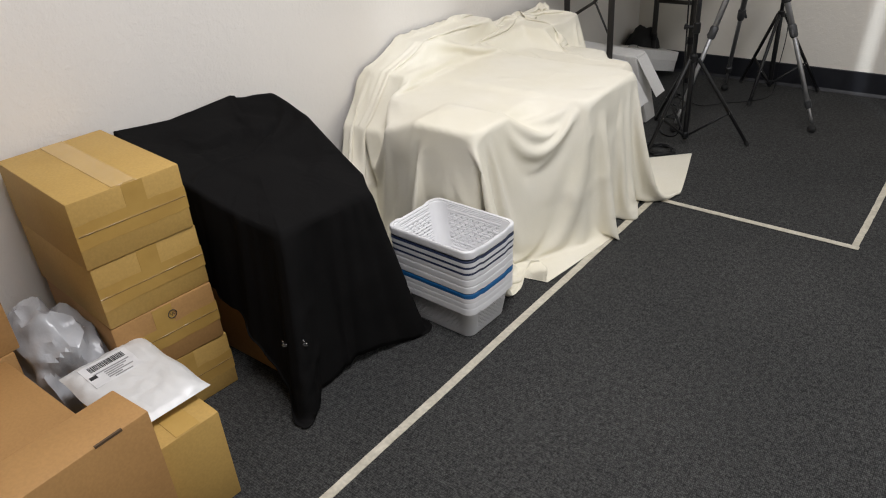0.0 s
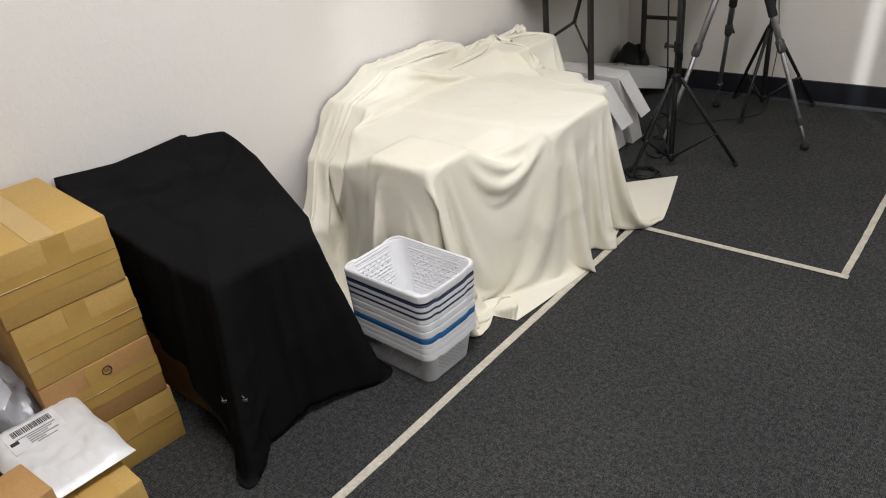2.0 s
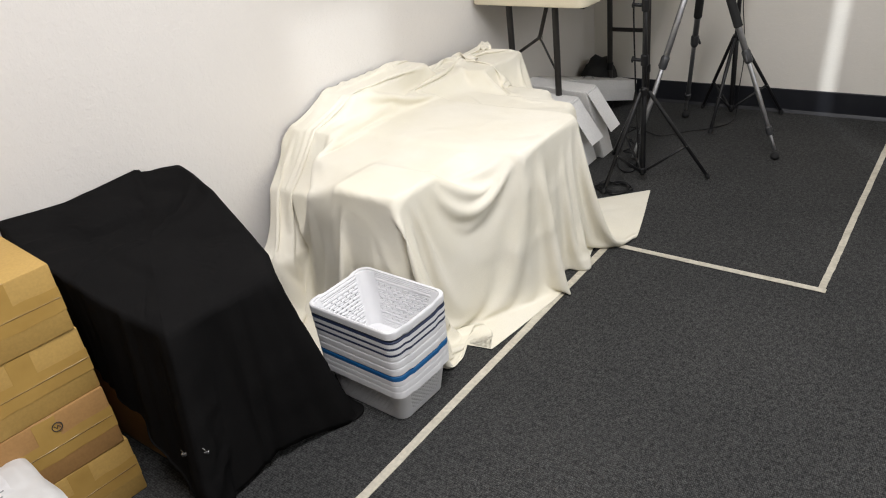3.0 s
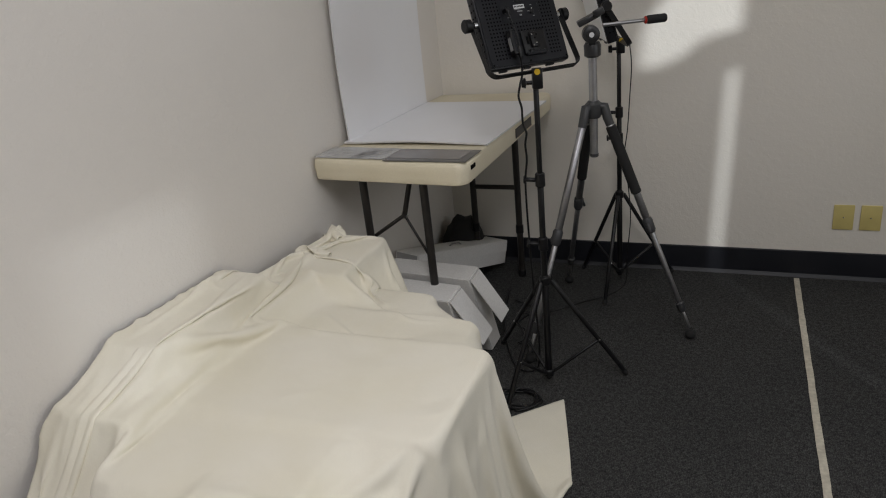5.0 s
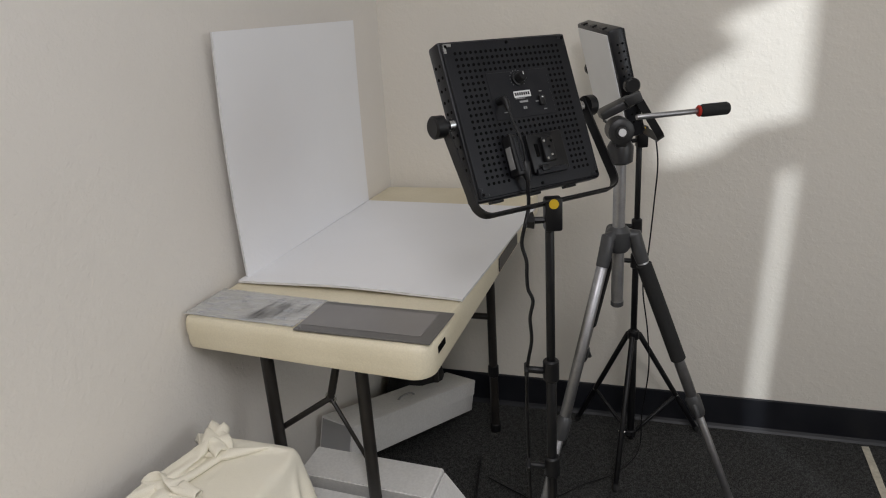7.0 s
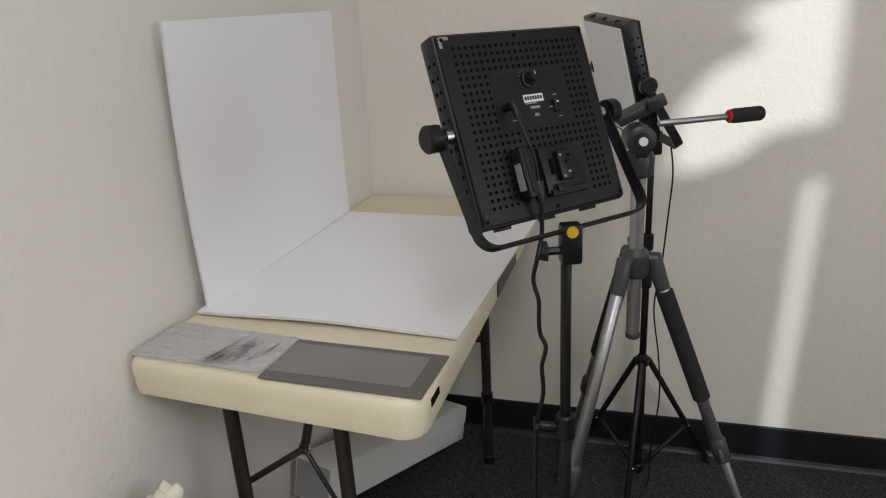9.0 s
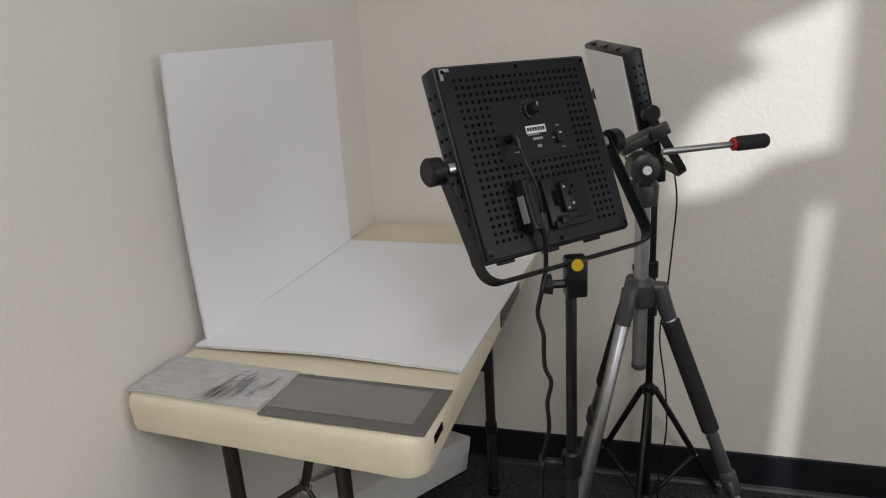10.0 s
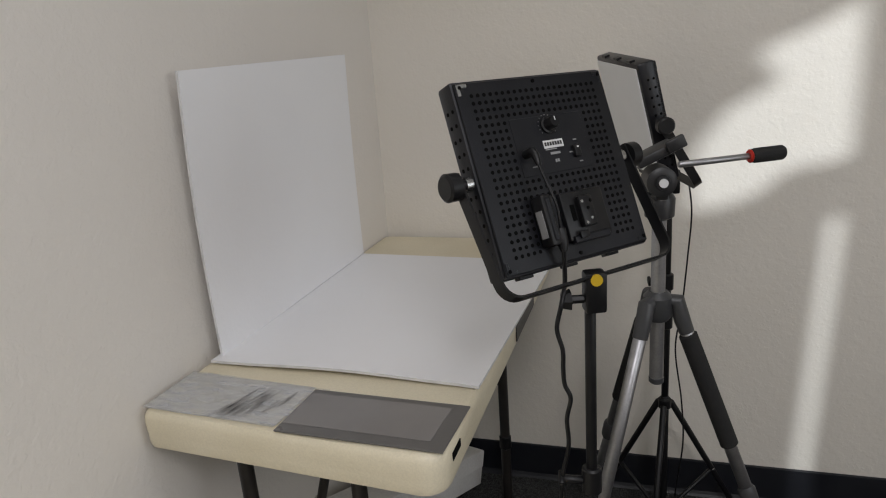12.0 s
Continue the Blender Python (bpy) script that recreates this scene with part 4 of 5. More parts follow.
# ---------- folding table ----------
def folding_table():
    t = thing("folding_table", (0.012, 3.312, 0), "ivory plastic folding table with dark metal legs", "table")
    W, L, Z = 0.560, 1.045, 0.772

    def skew(x, y, z):
        """Shears the table out of square, along the wall, to fit the camera's view."""
        u, v = x / W, y / L
        left = 0.010 + 0.036 * v
        return (left + (0.541 - left) * u, (3.314 - 0.046 * u) * (1 - v) + 4.355 * v, z)

    def ring(inset, z):
        return [skew(x + W / 2, y + L / 2, z) for x, y in corners(W - 2 * inset, L - 2 * inset, (0.044 - inset * 0.6, 0.016 - inset * 0.4, 0.016 - inset * 0.4, 0.044 - inset * 0.6))]

    def block(lo, hi, bevel=0.0):
        bm = box(lo, hi, bevel, None, 1)
        for v in bm.verts:
            v.co = skew(*v.co)
        return bm

    bm = bmesh.new()
    prof = [(0.03, Z - 0.064), (0.012, Z - 0.070), (0.004, Z - 0.066), (0.0018, Z - 0.058), (0.0014, Z - 0.046), (0.0013, Z - 0.042), (0.0006, Z - 0.036), (0, Z - 0.026), (0.0006, Z - 0.014), (0.0024, Z - 0.007), (0.006, Z - 0.002), (0.011, Z - 0.0004), (0.016, Z)]
    loft(bm, [ring(*p) for p in prof], (True, True))
    top = part("tabletop", bm, M_TABLE, t, smooth=35)
    part("grip_recess", block((W - 0.0005, 0.045, Z - 0.030), (W + 0.0012, 0.085, Z - 0.017), 0.0004), M_HOLE, top, "flat black piece for the shade in a moulded hand grip slot")
    part("edge_bracket", block((W - 0.0005, 0.50, Z - 0.056), (W + 0.002, 0.70, Z - 0.022), 0.001), M_LEG, top, "dark bracket at the table edge")
    for x in (0.05, W - 0.05):
        part("apron_rail", block((x - 0.012, 0.06, Z - 0.083), (x + 0.012, L - 0.06, Z - 0.058), 0.003), M_LEG, t)
    for (a, b) in (((0.132, 3.40), (0.142, 3.40)), ((0.345, 3.40), (0.352, 3.40)), ((0.215, 4.2), (0.215, 4.2)), ((0.412, 4.2), (0.412, 4.2))):
        leg = part("leg", rod((a[0], a[1], Z - 0.055), (b[0], b[1], 0.012), 0.0135), M_LEG, t, smooth=40)
        part("leg_foot", rod((b[0], b[1], 0.0), (b[0], b[1], 0.03), 0.0165), M_PLASTIC, leg, smooth=40)
        part("leg_collar", rod((b[0], b[1], 0.20), (b[0], b[1], 0.24), 0.0165), M_PLASTIC, leg, smooth=40)
    part("crossbar", rod((0.215, 4.2, 0.405), (0.412, 4.2, 0.405), 0.010), M_LEG, t, smooth=40)
    part("crossbar", rod((0.135, 3.40, 0.70), (0.348, 3.40, 0.70), 0.010), M_LEG, t, smooth=40)
    j = Vector((0.254, 3.43, 0.552))
    part("brace", rod((0.137, 3.41, 0.475), j, 0.0065), M_LEG, t, smooth=40)
    part("brace", rod((0.347, 3.41, 0.40), j, 0.0045), M_LEG, t, smooth=40)
    part("brace", rod(j, (0.285, 3.47, 0.72), 0.0085), M_LEG, t, smooth=40)
    part("brace", rod((0.215, 4.2, 0.63), (0.33, 4.05, 0.72), 0.0065), M_LEG, t, smooth=40)
    part("brace", rod((0.412, 4.2, 0.60), (0.36, 4.05, 0.72), 0.0065), M_LEG, t, smooth=40)
    part("brace_ring", tube([j + 0.011 * Vector((math.cos(a), 0.2 * math.sin(a), math.sin(a))) for a in (2 * math.pi * k / 16 for k in range(17))], 0.0025, 6), M_STEEL, t, "steel sliding lock ring", smooth=60)


folding_table()


def sheet(name, corners, thick, label, bow, n=16, mat=None):
    """A thin board between four corners (round its edge in order), slightly bowed."""
    a, b, c, d = [Vector(p) for p in corners]
    nrm = (b - a).cross(d - a).normalized()
    bm = bmesh.new()
    faces = []
    for off in (0.0, thick):
        g = []
        for i in range(n + 1):
            row = []
            for j in range(n + 1):
                u, v = i / n, j / n
                p = (a.lerp(b, u)).lerp(d.lerp(c, u), v)
                row.append(bm.verts.new(p + nrm * (off + bow(u, v))))
            g.append(row)
        faces.append(g)
    for k, g in enumerate(faces):
        for i in range(n):
            for j in range(n):
                bm.faces.new((g[i][j], g[i + 1][j], g[i + 1][j + 1], g[i][j + 1]))
    lo, hi = faces
    rim = [(i, 0) for i in range(n)] + [(n, j) for j in range(n)] + [(i, n) for i in range(n, 0, -1)] + [(0, j) for j in range(n, 0, -1)]
    for k in range(len(rim)):
        (i, j), (p, q) = rim[k], rim[(k + 1) % len(rim)]
        f = bm.faces.new((lo[i][j], lo[p][q], hi[p][q], hi[i][j]))
        f.material_index = 1
    return tagged(part(name, bm, [mat or M_FOAM, M_FOAMEDGE], smooth=40), label, "board")


sheet("foam_board", [(0.038, 3.512, 0.7795), (0.055, 4.157, 0.7795), (0.058, 4.158, 1.293), (0.037, 3.519, 1.298)], 0.005, "white foam board leaning upright against the wall", lambda u, v: -0.008 * math.sin(math.pi * v) * (1 - 0.6 * u), mat=M_FOAM)
sheet("foam_board", [(0.031, 3.490, 0.7735), (0.5425, 3.472, 0.7735), (0.568, 4.135, 0.7735), (0.052, 4.158, 0.7735)], 0.005, "white foam board lying flat on the table", lambda u, v: 0.009 * (1 - v) ** 4 * (0.3 + 0.7 * math.cos(math.pi * (u - 0.5)) ** 2) * (1.0 - 0.6 * (u > 0.97)), mat=M_FOAM)


def acrylic_and_sleeve():
    z = 0.7735
    t = thing("acrylic_panel", (0.40, 3.36, z), "grey tinted acrylic panel on the table edge", "panel")
    m = pose(0.405, 3.356, z, 0, 0, -2.6)
    part("panel", box((-0.134, -0.068, 0), (0.136, 0.064, 0.003), 0.0008, m, 1), M_FILMEDGE, t)
    part("protective_film", box((-0.131, -0.046, 0.003), (0.110, 0.050, 0.0038), 0.0003, m, 1), M_FILM, t, "greyish glossy protective film")
    bm = bmesh.new()
    a, b, c, d = Vector((0.012, 3.322, z)), Vector((0.262, 3.303, z)), Vector((0.300, 3.428, z)), Vector((0.018, 3.456, z))
    n = 28
    rows = []
    for i in range(n + 1):
        u = i / n
        row = []
        for j in range(13):
            v = j / 12
            p = a.lerp(b, u).lerp(d.lerp(c, u), v)
            k = math.exp(-(((u - 0.62) / 0.25) ** 2))
            ridge = 1 - abs(noise.noise(Vector((u * 22 + v * 5, v * 2.0, 1.7)))) * 2
            p.z += 0.0025 + 0.004 * k * max(ridge, 0) * math.sin(math.pi * min(max(v, 0.02), 0.98)) + 0.001 * noise.noise(Vector((u * 9, v * 7, 5)))
            row.append(bm.verts.new(p))
        rows.append(row)
    for i in range(n):
        for j in range(12):
            bm.faces.new((rows[i][j], rows[i + 1][j], rows[i + 1][j + 1], rows[i][j + 1]))
    ob = part("plastic_sleeve", bm, M_CLEAR, smooth=25)
    ob.modifiers.new("film", "SOLIDIFY").thickness = 0.0003
    tagged(ob, "crinkled clear plastic sleeve on the table", "sleeve")
    rnd = random.Random(11)
    bm = bmesh.new()
    # flat grey slivers: the shade of the crumpled film, put in as colour
    for k in range(34):
        u = rnd.uniform(-0.055, 0.055)
        v = rnd.uniform(-0.042, 0.032)
        l, wd = rnd.uniform(0.025, 0.075), rnd.uniform(0.0004, 0.0014)
        c = Vector((0.205 + u * 0.75 + v * 0.25, 3.362 + v * 0.8, z + 0.0064))
        d = Vector((0.28 + rnd.uniform(-0.08, 0.08), 1, 0)).normalized()
        s = Vector((d.y, -d.x, 0))
        ring_a = [c - d * l / 2, c + s * wd, c + d * l / 2, c - s * wd]
        loft(bm, [ring_a, [p + Vector((0, 0, 0.0004)) for p in ring_a]])
    part("creases", bm, M_CREASE_SHADE, ob, "grey slivers painted as the shade of crumpled film")
    tagged(part("acrylic_panel", box((-0.128, -0.062, 0), (0.124, 0.062, 0.002), 0.0006, pose(0.142, 3.381, 0.7732, 0, 0, -4), 1), material("pale_grey_acrylic", (0.57, 0.545, 0.49), (0.46, 0.445, 0.41), 14, 0.2, stretch=(1, 5, 1))), "pale grey acrylic panel inside a plastic sleeve", "panel")


acrylic_and_sleeve()


# ---------- light stands, lamps ----------
def light_stand(x, y, top, hub, low, tips, knobs, label):
    t = thing("light_stand", (x, y, 0), label, "light stand", "black light stands")
    part("pole", rod((x, y, low - 0.02), (x, y, hub + 0.02), 0.0108), M_PLASTIC, t, smooth=40)
    part("pole", rod((x, y, hub), (x, y, knobs[0]), 0.0092), M_PLASTIC, t, smooth=40)
    part("pole", rod((x, y, knobs[0] - 0.02), (x, y, top), 0.0078), M_PLASTIC, t, smooth=40)
    for z in knobs:
        c = part("collar", rod((x, y, z - 0.022), (x, y, z + 0.02), 0.0145), M_PLASTIC, t, smooth=40)
        part("knob", rod((x - 0.012, y - 0.006, z), (x - 0.040, y - 0.012, z + 0.003), 0.0065), M_PLASTIC, c, smooth=40)
        part("knob_wing", box((-0.004, -0.012, -0.007), (0.004, 0.012, 0.007), 0.0025, pose(x - 0.042, y - 0.013, z + 0.003, 20, 0, 12)), M_PLASTIC, c, smooth=40)
    part("hub", rod((x, y, hub - 0.014), (x, y, hub + 0.014), 0.0165), M_PLASTIC, t, smooth=40)
    part("lower_collar", rod((x, y, low - 0.012), (x, y, low + 0.012), 0.0155), M_PLASTIC, t, smooth=40)
    for tx, ty in tips:
        d = Vector((tx - x, ty - y, 0)).normalized()
        a, b = Vector((x, y, hub)) + d * 0.018, Vector((tx, ty, 0.008))
        leg = part("leg", rod(a, b, 0.0078), M_PLASTIC, t, smooth=40)
        mid = a.lerp(b, 0.62)
        part("strut", rod(Vector((x, y, low)) + d * 0.014, mid, 0.0055), M_PLASTIC, t, smooth=40)
        part("rivet", rod(mid - d.cross(Vector((0, 0, 1))) * 0.009, mid + d.cross(Vector((0, 0, 1))) * 0.009, 0.0035, 8), M_STEEL, leg, smooth=40)
        part("leg_tip", rod(a.lerp(b, 0.955), b, 0.0092), M_RUBBER, leg, smooth=40)
    return t


light_stand(0.731, 3.371, 0.985, 0.378, 0.053, ((0.96, 3.486), (0.503, 3.60), (0.637, 3.20)), (0.70, 0.50), "black tripod light stand holding an LED panel")
light_stand(0.836, 4.177, 0.95, 0.393, 0.067, ((0.808, 3.968), (1.03, 4.325), (0.66, 4.31)), (0.72, 0.62), "black tripod light stand near the wall")


def led_panel(centre, w, u, size, thick, foot, back, label, holes):
    """A square LED panel in a yoke; w runs along its width, u up its height, back is the way its back faces."""
    w, u = Vector(w).normalized(), Vector(u)
    u = (u - w * u.dot(w)).normalized()
    b = w.cross(u)
    if b.dot(Vector(back)) < 0:
        b = -b
    c, foot = Vector(centre), Vector(foot)
    m = Matrix((( w.x, u.x, b.x, c.x), (w.y, u.y, b.y, c.y), (w.z, u.z, b.z, c.z), (0, 0, 0, 1)))
    s = size / 2
    t = thing("led_panel_light", tuple(foot), label, "studio light", "LED panel lights")
    # local z: 0 is the back plate's face, -thick the front
    housing = part("housing", box((-s, -s, -thick), (s, s, -0.004), 0.005, m), M_LEDBLK, t, smooth=40)
    part("back_plate", box((-s + 0.004, -s + 0.004, -0.005), (s - 0.004, s - 0.004, 0), 0.0012, m, 1), M_LEDBLK, t)
    part("diffuser", box((-s + 0.010, -s + 0.010, -thick - 0.003), (s - 0.010, s - 0.010, -thick + 0.002), 0.001, m, 1), M_DIFF, t, "white frosted diffuser")
    bm = tube([(0, 0, -0.003), (0, 0, 0.0005)], 0.0027, 8)
    dot = bpy.data.meshes.new("vent_hole")
    bm.to_mesh(dot)
    bm.free()
    dot.materials.append(M_HOLE)

    def vent(local):
        o = new("vent_hole", dot)
        o.parent = housing
        o.matrix_basis = Matrix.Translation(-ORIGIN[housing]) @ m @ local

    for q in (-1, 1):
        for k in range(11):
            for r in (0, 1):
                vent(Matrix.Translation((q * s, -s * 0.72 + k * s * 0.144, -0.012 - 0.012 * r)) @ pose(0, 0, 0, 0, 90 * q, 0))
        for k in (-0.6, 0, 0.6):
            lo, hi = sorted((q * (s - 0.002), q * (s + 0.004)))
            part("frame_clip", box((k * s - 0.012, lo, -thick), (k * s + 0.012, hi, -thick + 0.012), 0.001, m, 1), M_PLASTIC, housing)
    for qx in (-1, 1):
        for qy in (-1, 1):
            x, y = qx * (s - 0.006), qy * (s - 0.006)
            brick_bm = box((min(x, x - qx * 0.016), min(y, y - qy * 0.005), -0.002), (max(x, x - qx * 0.016), max(y, y - qy * 0.005), 0.0012), 0.0005, m, 1)
            brick(brick_bm, (min(x, x - qx * 0.005), min(y, y - qy * 0.016), -0.002), (max(x, x - qx * 0.005), max(y, y - qy * 0.016), 0.0012), 0.0005, m, 1)
            part("corner_guard", brick_bm, M_STEEL if (qx, qy) == (-1, 1) else M_LEDBLK, housing)
    if holes:
        for i in range(22):
            for j in range(22):
                x, y = -0.105 + 0.01 * i, 0.1085 - 0.0102 * j
                inner = -0.060 < x < 0.068
                if inner and (-0.008 < y < 0.070 or y < -0.036):
                    continue
                vent(Matrix.Translation((x, y, 0)))
        part("control_plate", box((-0.058, -0.008, 0), (0.067, 0.071, 0.0008), 0.0004, m, 1), M_LEDBLK, t)
        knob = part("dimmer_knob", tube([m @ Vector((0.003, 0.0570, z)) for z in (0.001, 0.004, 0.005, 0.017, 0.019)], [0.0115, 0.0115, 0.009, 0.008, 0.0068], 20), M_PLASTIC, t, smooth=40)
        part("knob_pointer", box((0.0025, 0.0585, 0.0188), (0.0038, 0.0635, 0.0194), 0, m), M_WHITEPRINT, knob)
        bm = bmesh.new()
        for k in range(13):
            a = radians(-130 + 260 * k / 12 + 90)
            p = Vector((0.003 + 0.0148 * math.cos(a), 0.0570 + 0.0148 * math.sin(a), 0.0006))
            sweep(bm, [m @ p, m @ (p + Vector((0, 0, 0.001)))], 0.0006, 6)
        part("dial_marks", bm, M_PRINTG, t, "fine grey dial marks")
        part("name_plate", box((-0.0125, 0.0255, 0.0008), (0.0222, 0.0365, 0.0016), 0.0003, m, 1), M_WHITEPRINT, t, "small white name plate")
        bm = bmesh.new()
        for k in range(7):
            brick(bm, (-0.0108 + 0.0045 * k, 0.0288, 0.0016), (-0.0075 + 0.0045 * k, 0.0338, 0.002), 0, m)
        part("plate_print", bm, M_PRINT, t, "row of dark printed bars")
        part("plate_underline", box((-0.011, 0.0232, 0.0008), (0.009, 0.0246, 0.0013), 0, m), M_PRINTG, t)
        for x, y, l, h in ((-0.004, 0.0165, 0.017, 0.0032), (0.001, 0.0055, 0.003, 0.0042), (0.005, 0.0055, 0.003, 0.0042), (0.041, 0.0315, 0.006, 0.0016), (0.029, 0.0150, 0.008, 0.0016), (0.043, 0.0005, 0.006, 0.0016), (-0.043, 0.0270, 0.014, 0.0016), (-0.040, 0.0030, 0.011, 0.0014)):
            part("small_print", box((x, y, 0.0008), (x + l, y + h, 0.0013), 0, m), M_PRINTG, t, "small grey line of print")
        sw = part("rocker_switch", box((0.0345, 0.0075, 0.0008), (0.0455, 0.0245, 0.0075), 0.002, m), M_PLASTIC, t)
        part("switch_dot", box((0.0385, 0.0195, 0.0075), (0.0415, 0.0215, 0.0081), 0, m), M_WHITEPRINT, sw)
        part("battery_plate", box((-0.016, -0.104, 0), (0.060, -0.038, 0.008), 0.003, m), M_PLASTIC, t, smooth=40)
        part("battery_slot", box((-0.004, -0.078, 0.008), (0.003, -0.056, 0.0088), 0, m), M_HOLE, t)
        part("battery_rail", box((-0.012, -0.108, 0.003), (0.052, -0.098, 0.0125), 0.002, m), M_LEDBLK, t)
        part("release_catch", box((-0.004, -0.103, 0.0125), (0.012, -0.093, 0.016), 0.0015, m), M_PLASTIC, t, smooth=40)
        sock = part("socket", box((0.006, -0.089, 0.008), (0.030, -0.047, 0.018), 0.003, m), M_PLASTIC, t, smooth=40)
        for x, y, mat in ((0.010, -0.055, M_STEEL), (0.018, -0.065, M_HOLE), (0.020, -0.079, M_STEEL), (0.010, -0.084, M_STEEL), (0.025, -0.056, M_HOLE)):
            part("contact", tube([m @ Vector((x, y, 0.0175)), m @ Vector((x, y, 0.0192))], [0.0026, 0.002], 10), mat, sock, smooth=40)
        lv = part("adapter", box((-0.062, -0.104, 0.002), (-0.045, -0.036, 0.026), 0.004, m), M_PLASTIC, t, smooth=40)
        part("adapter_label", box((-0.0627, -0.092, 0.008), (-0.0618, -0.056, 0.021), 0, m), M_PRINTG, lv, "grey rating label")
        part("adapter_ridge", box((-0.057, -0.098, 0.0255), (-0.050, -0.042, 0.028), 0.001, m, 1), M_LEDBLK, lv)
        part("cable_plug", tube([m @ Vector(p) for p in ((-0.046, 0.022, 0.001), (-0.046, 0.022, 0.016), (-0.0465, 0.016, 0.020), (-0.0465, 0.002, 0.021))], [0.0065, 0.0065, 0.0055, 0.0035], 12), M_PLASTIC, t, smooth=40)
        part("short_lead", tube(bent([m @ Vector(p) for p in ((-0.0465, 0.004, 0.021), (-0.0455, -0.022, 0.025), (-0.042, -0.055, 0.028), (-0.040, -0.088, 0.020))]), 0.0019, 8), M_PLASTIC, t, smooth=60)
        part("cable_plug", tube([m @ Vector(p) for p in ((-0.0385, -0.084, 0.018), (-0.0405, -0.104, 0.018), (-0.042, -0.114, 0.018))], [0.0075, 0.0075, 0.004], 12), M_PLASTIC, t, smooth=40)
        for x in (-0.46, 0, 0.46):
            for y in (-0.46, 0.46):
                part("screw", tube([m @ Vector((x * size, y * size, 0)), m @ Vector((x * size, y * size, 0.0016))], 0.0026, 10), M_HOLE, housing)
    # yoke
    mid = Vector((0, 0, -thick * 0.5))
    drop = (m.inverted() @ foot)
    k = drop.y
    e = s + 0.017
    zb = drop.z
    arm = Vector((0, k, zb - mid.z))
    long = arm.length
    arm.normalize()
    wide = Vector((1, 0, 0)).cross(arm)
    r = 0.024
    line = [(-e, -0.014)] + [(-e + r - r * math.cos(a), long - r + r * math.sin(a)) for a in (radians(15 * q) for q in range(7))]
    line += [(-x, y) for x, y in line[::-1]]
    rings = []
    for q, (x, y) in enumerate(line):
        (ax, ay), (bx, by) = line[max(q - 1, 0)], line[min(q + 1, len(line) - 1)]
        d = Vector((bx - ax, by - ay)).normalized()
        n = Vector((1, 0, 0)) * -d.y * 0.0016 + arm * d.x * 0.0016
        c0 = Vector((x, 0, mid.z)) + arm * y
        rings.append([m @ (c0 + n * f + wide * g * 0.0095) for f, g in ((1, 1), (1, -1), (-1, -1), (-1, 1))])
    part("yoke", loft(bmesh.new(), rings), M_PLASTIC, t, smooth=30)
    for q in (-1, 1):
        kn = part("tilt_knob", tube([m @ Vector((q * x, 0, mid.z)) for x in (s + 0.004, s + 0.019, s + 0.020, s + 0.036, s + 0.039)], [0.007, 0.007, 0.018, 0.0185, 0.015], 22), M_PLASTIC, t, smooth=40)
        part("knob_washer", tube([m @ Vector((q * x, 0, mid.z)) for x in (s, s + 0.010)], 0.0105, 16), M_STEEL, kn, smooth=40)
    cl = part("stand_clamp", box((-0.0145, -0.013, -0.048), (0.0145, 0.013, 0.008), 0.004, pose(*foot, 0, 0, 20)), M_PLASTIC, t, smooth=40)
    part("clamp_knob", tube([foot + Vector((0.0, 0, -0.03)) + Vector((-0.9, -0.3, 0)) * d for d in (0.012, 0.032, 0.034, 0.046)], [0.006, 0.006, 0.015, 0.012], 7), M_PLASTIC, cl, smooth=30)
    part("clamp_badge", tube([foot + Vector((0.30, -0.95, -0.004)) * d for d in (0.0125, 0.0160)], 0.0080, 14), M_YELLOW, cl, "yellow round badge")
    return m


LED1 = led_panel((0.6833, 3.4168, 1.148), (0.6447, 0.7643, -0.0152), (-0.2858, 0.2594, 0.9225), 0.262, 0.036, (0.737, 3.367, 1.010), (0.5, -0.8, 0.4), "black LED panel light seen from its vented back", True)
LED2 = led_panel((0.7789, 4.1475, 1.1301), (0.3875, -0.9211, -0.0421), (-0.2115, -0.1332, 0.9683), 0.2611, 0.0396, (0.842, 4.176, 0.985), (0.9, 0.37, 0.25), "black LED panel light with white diffuser side on", False)


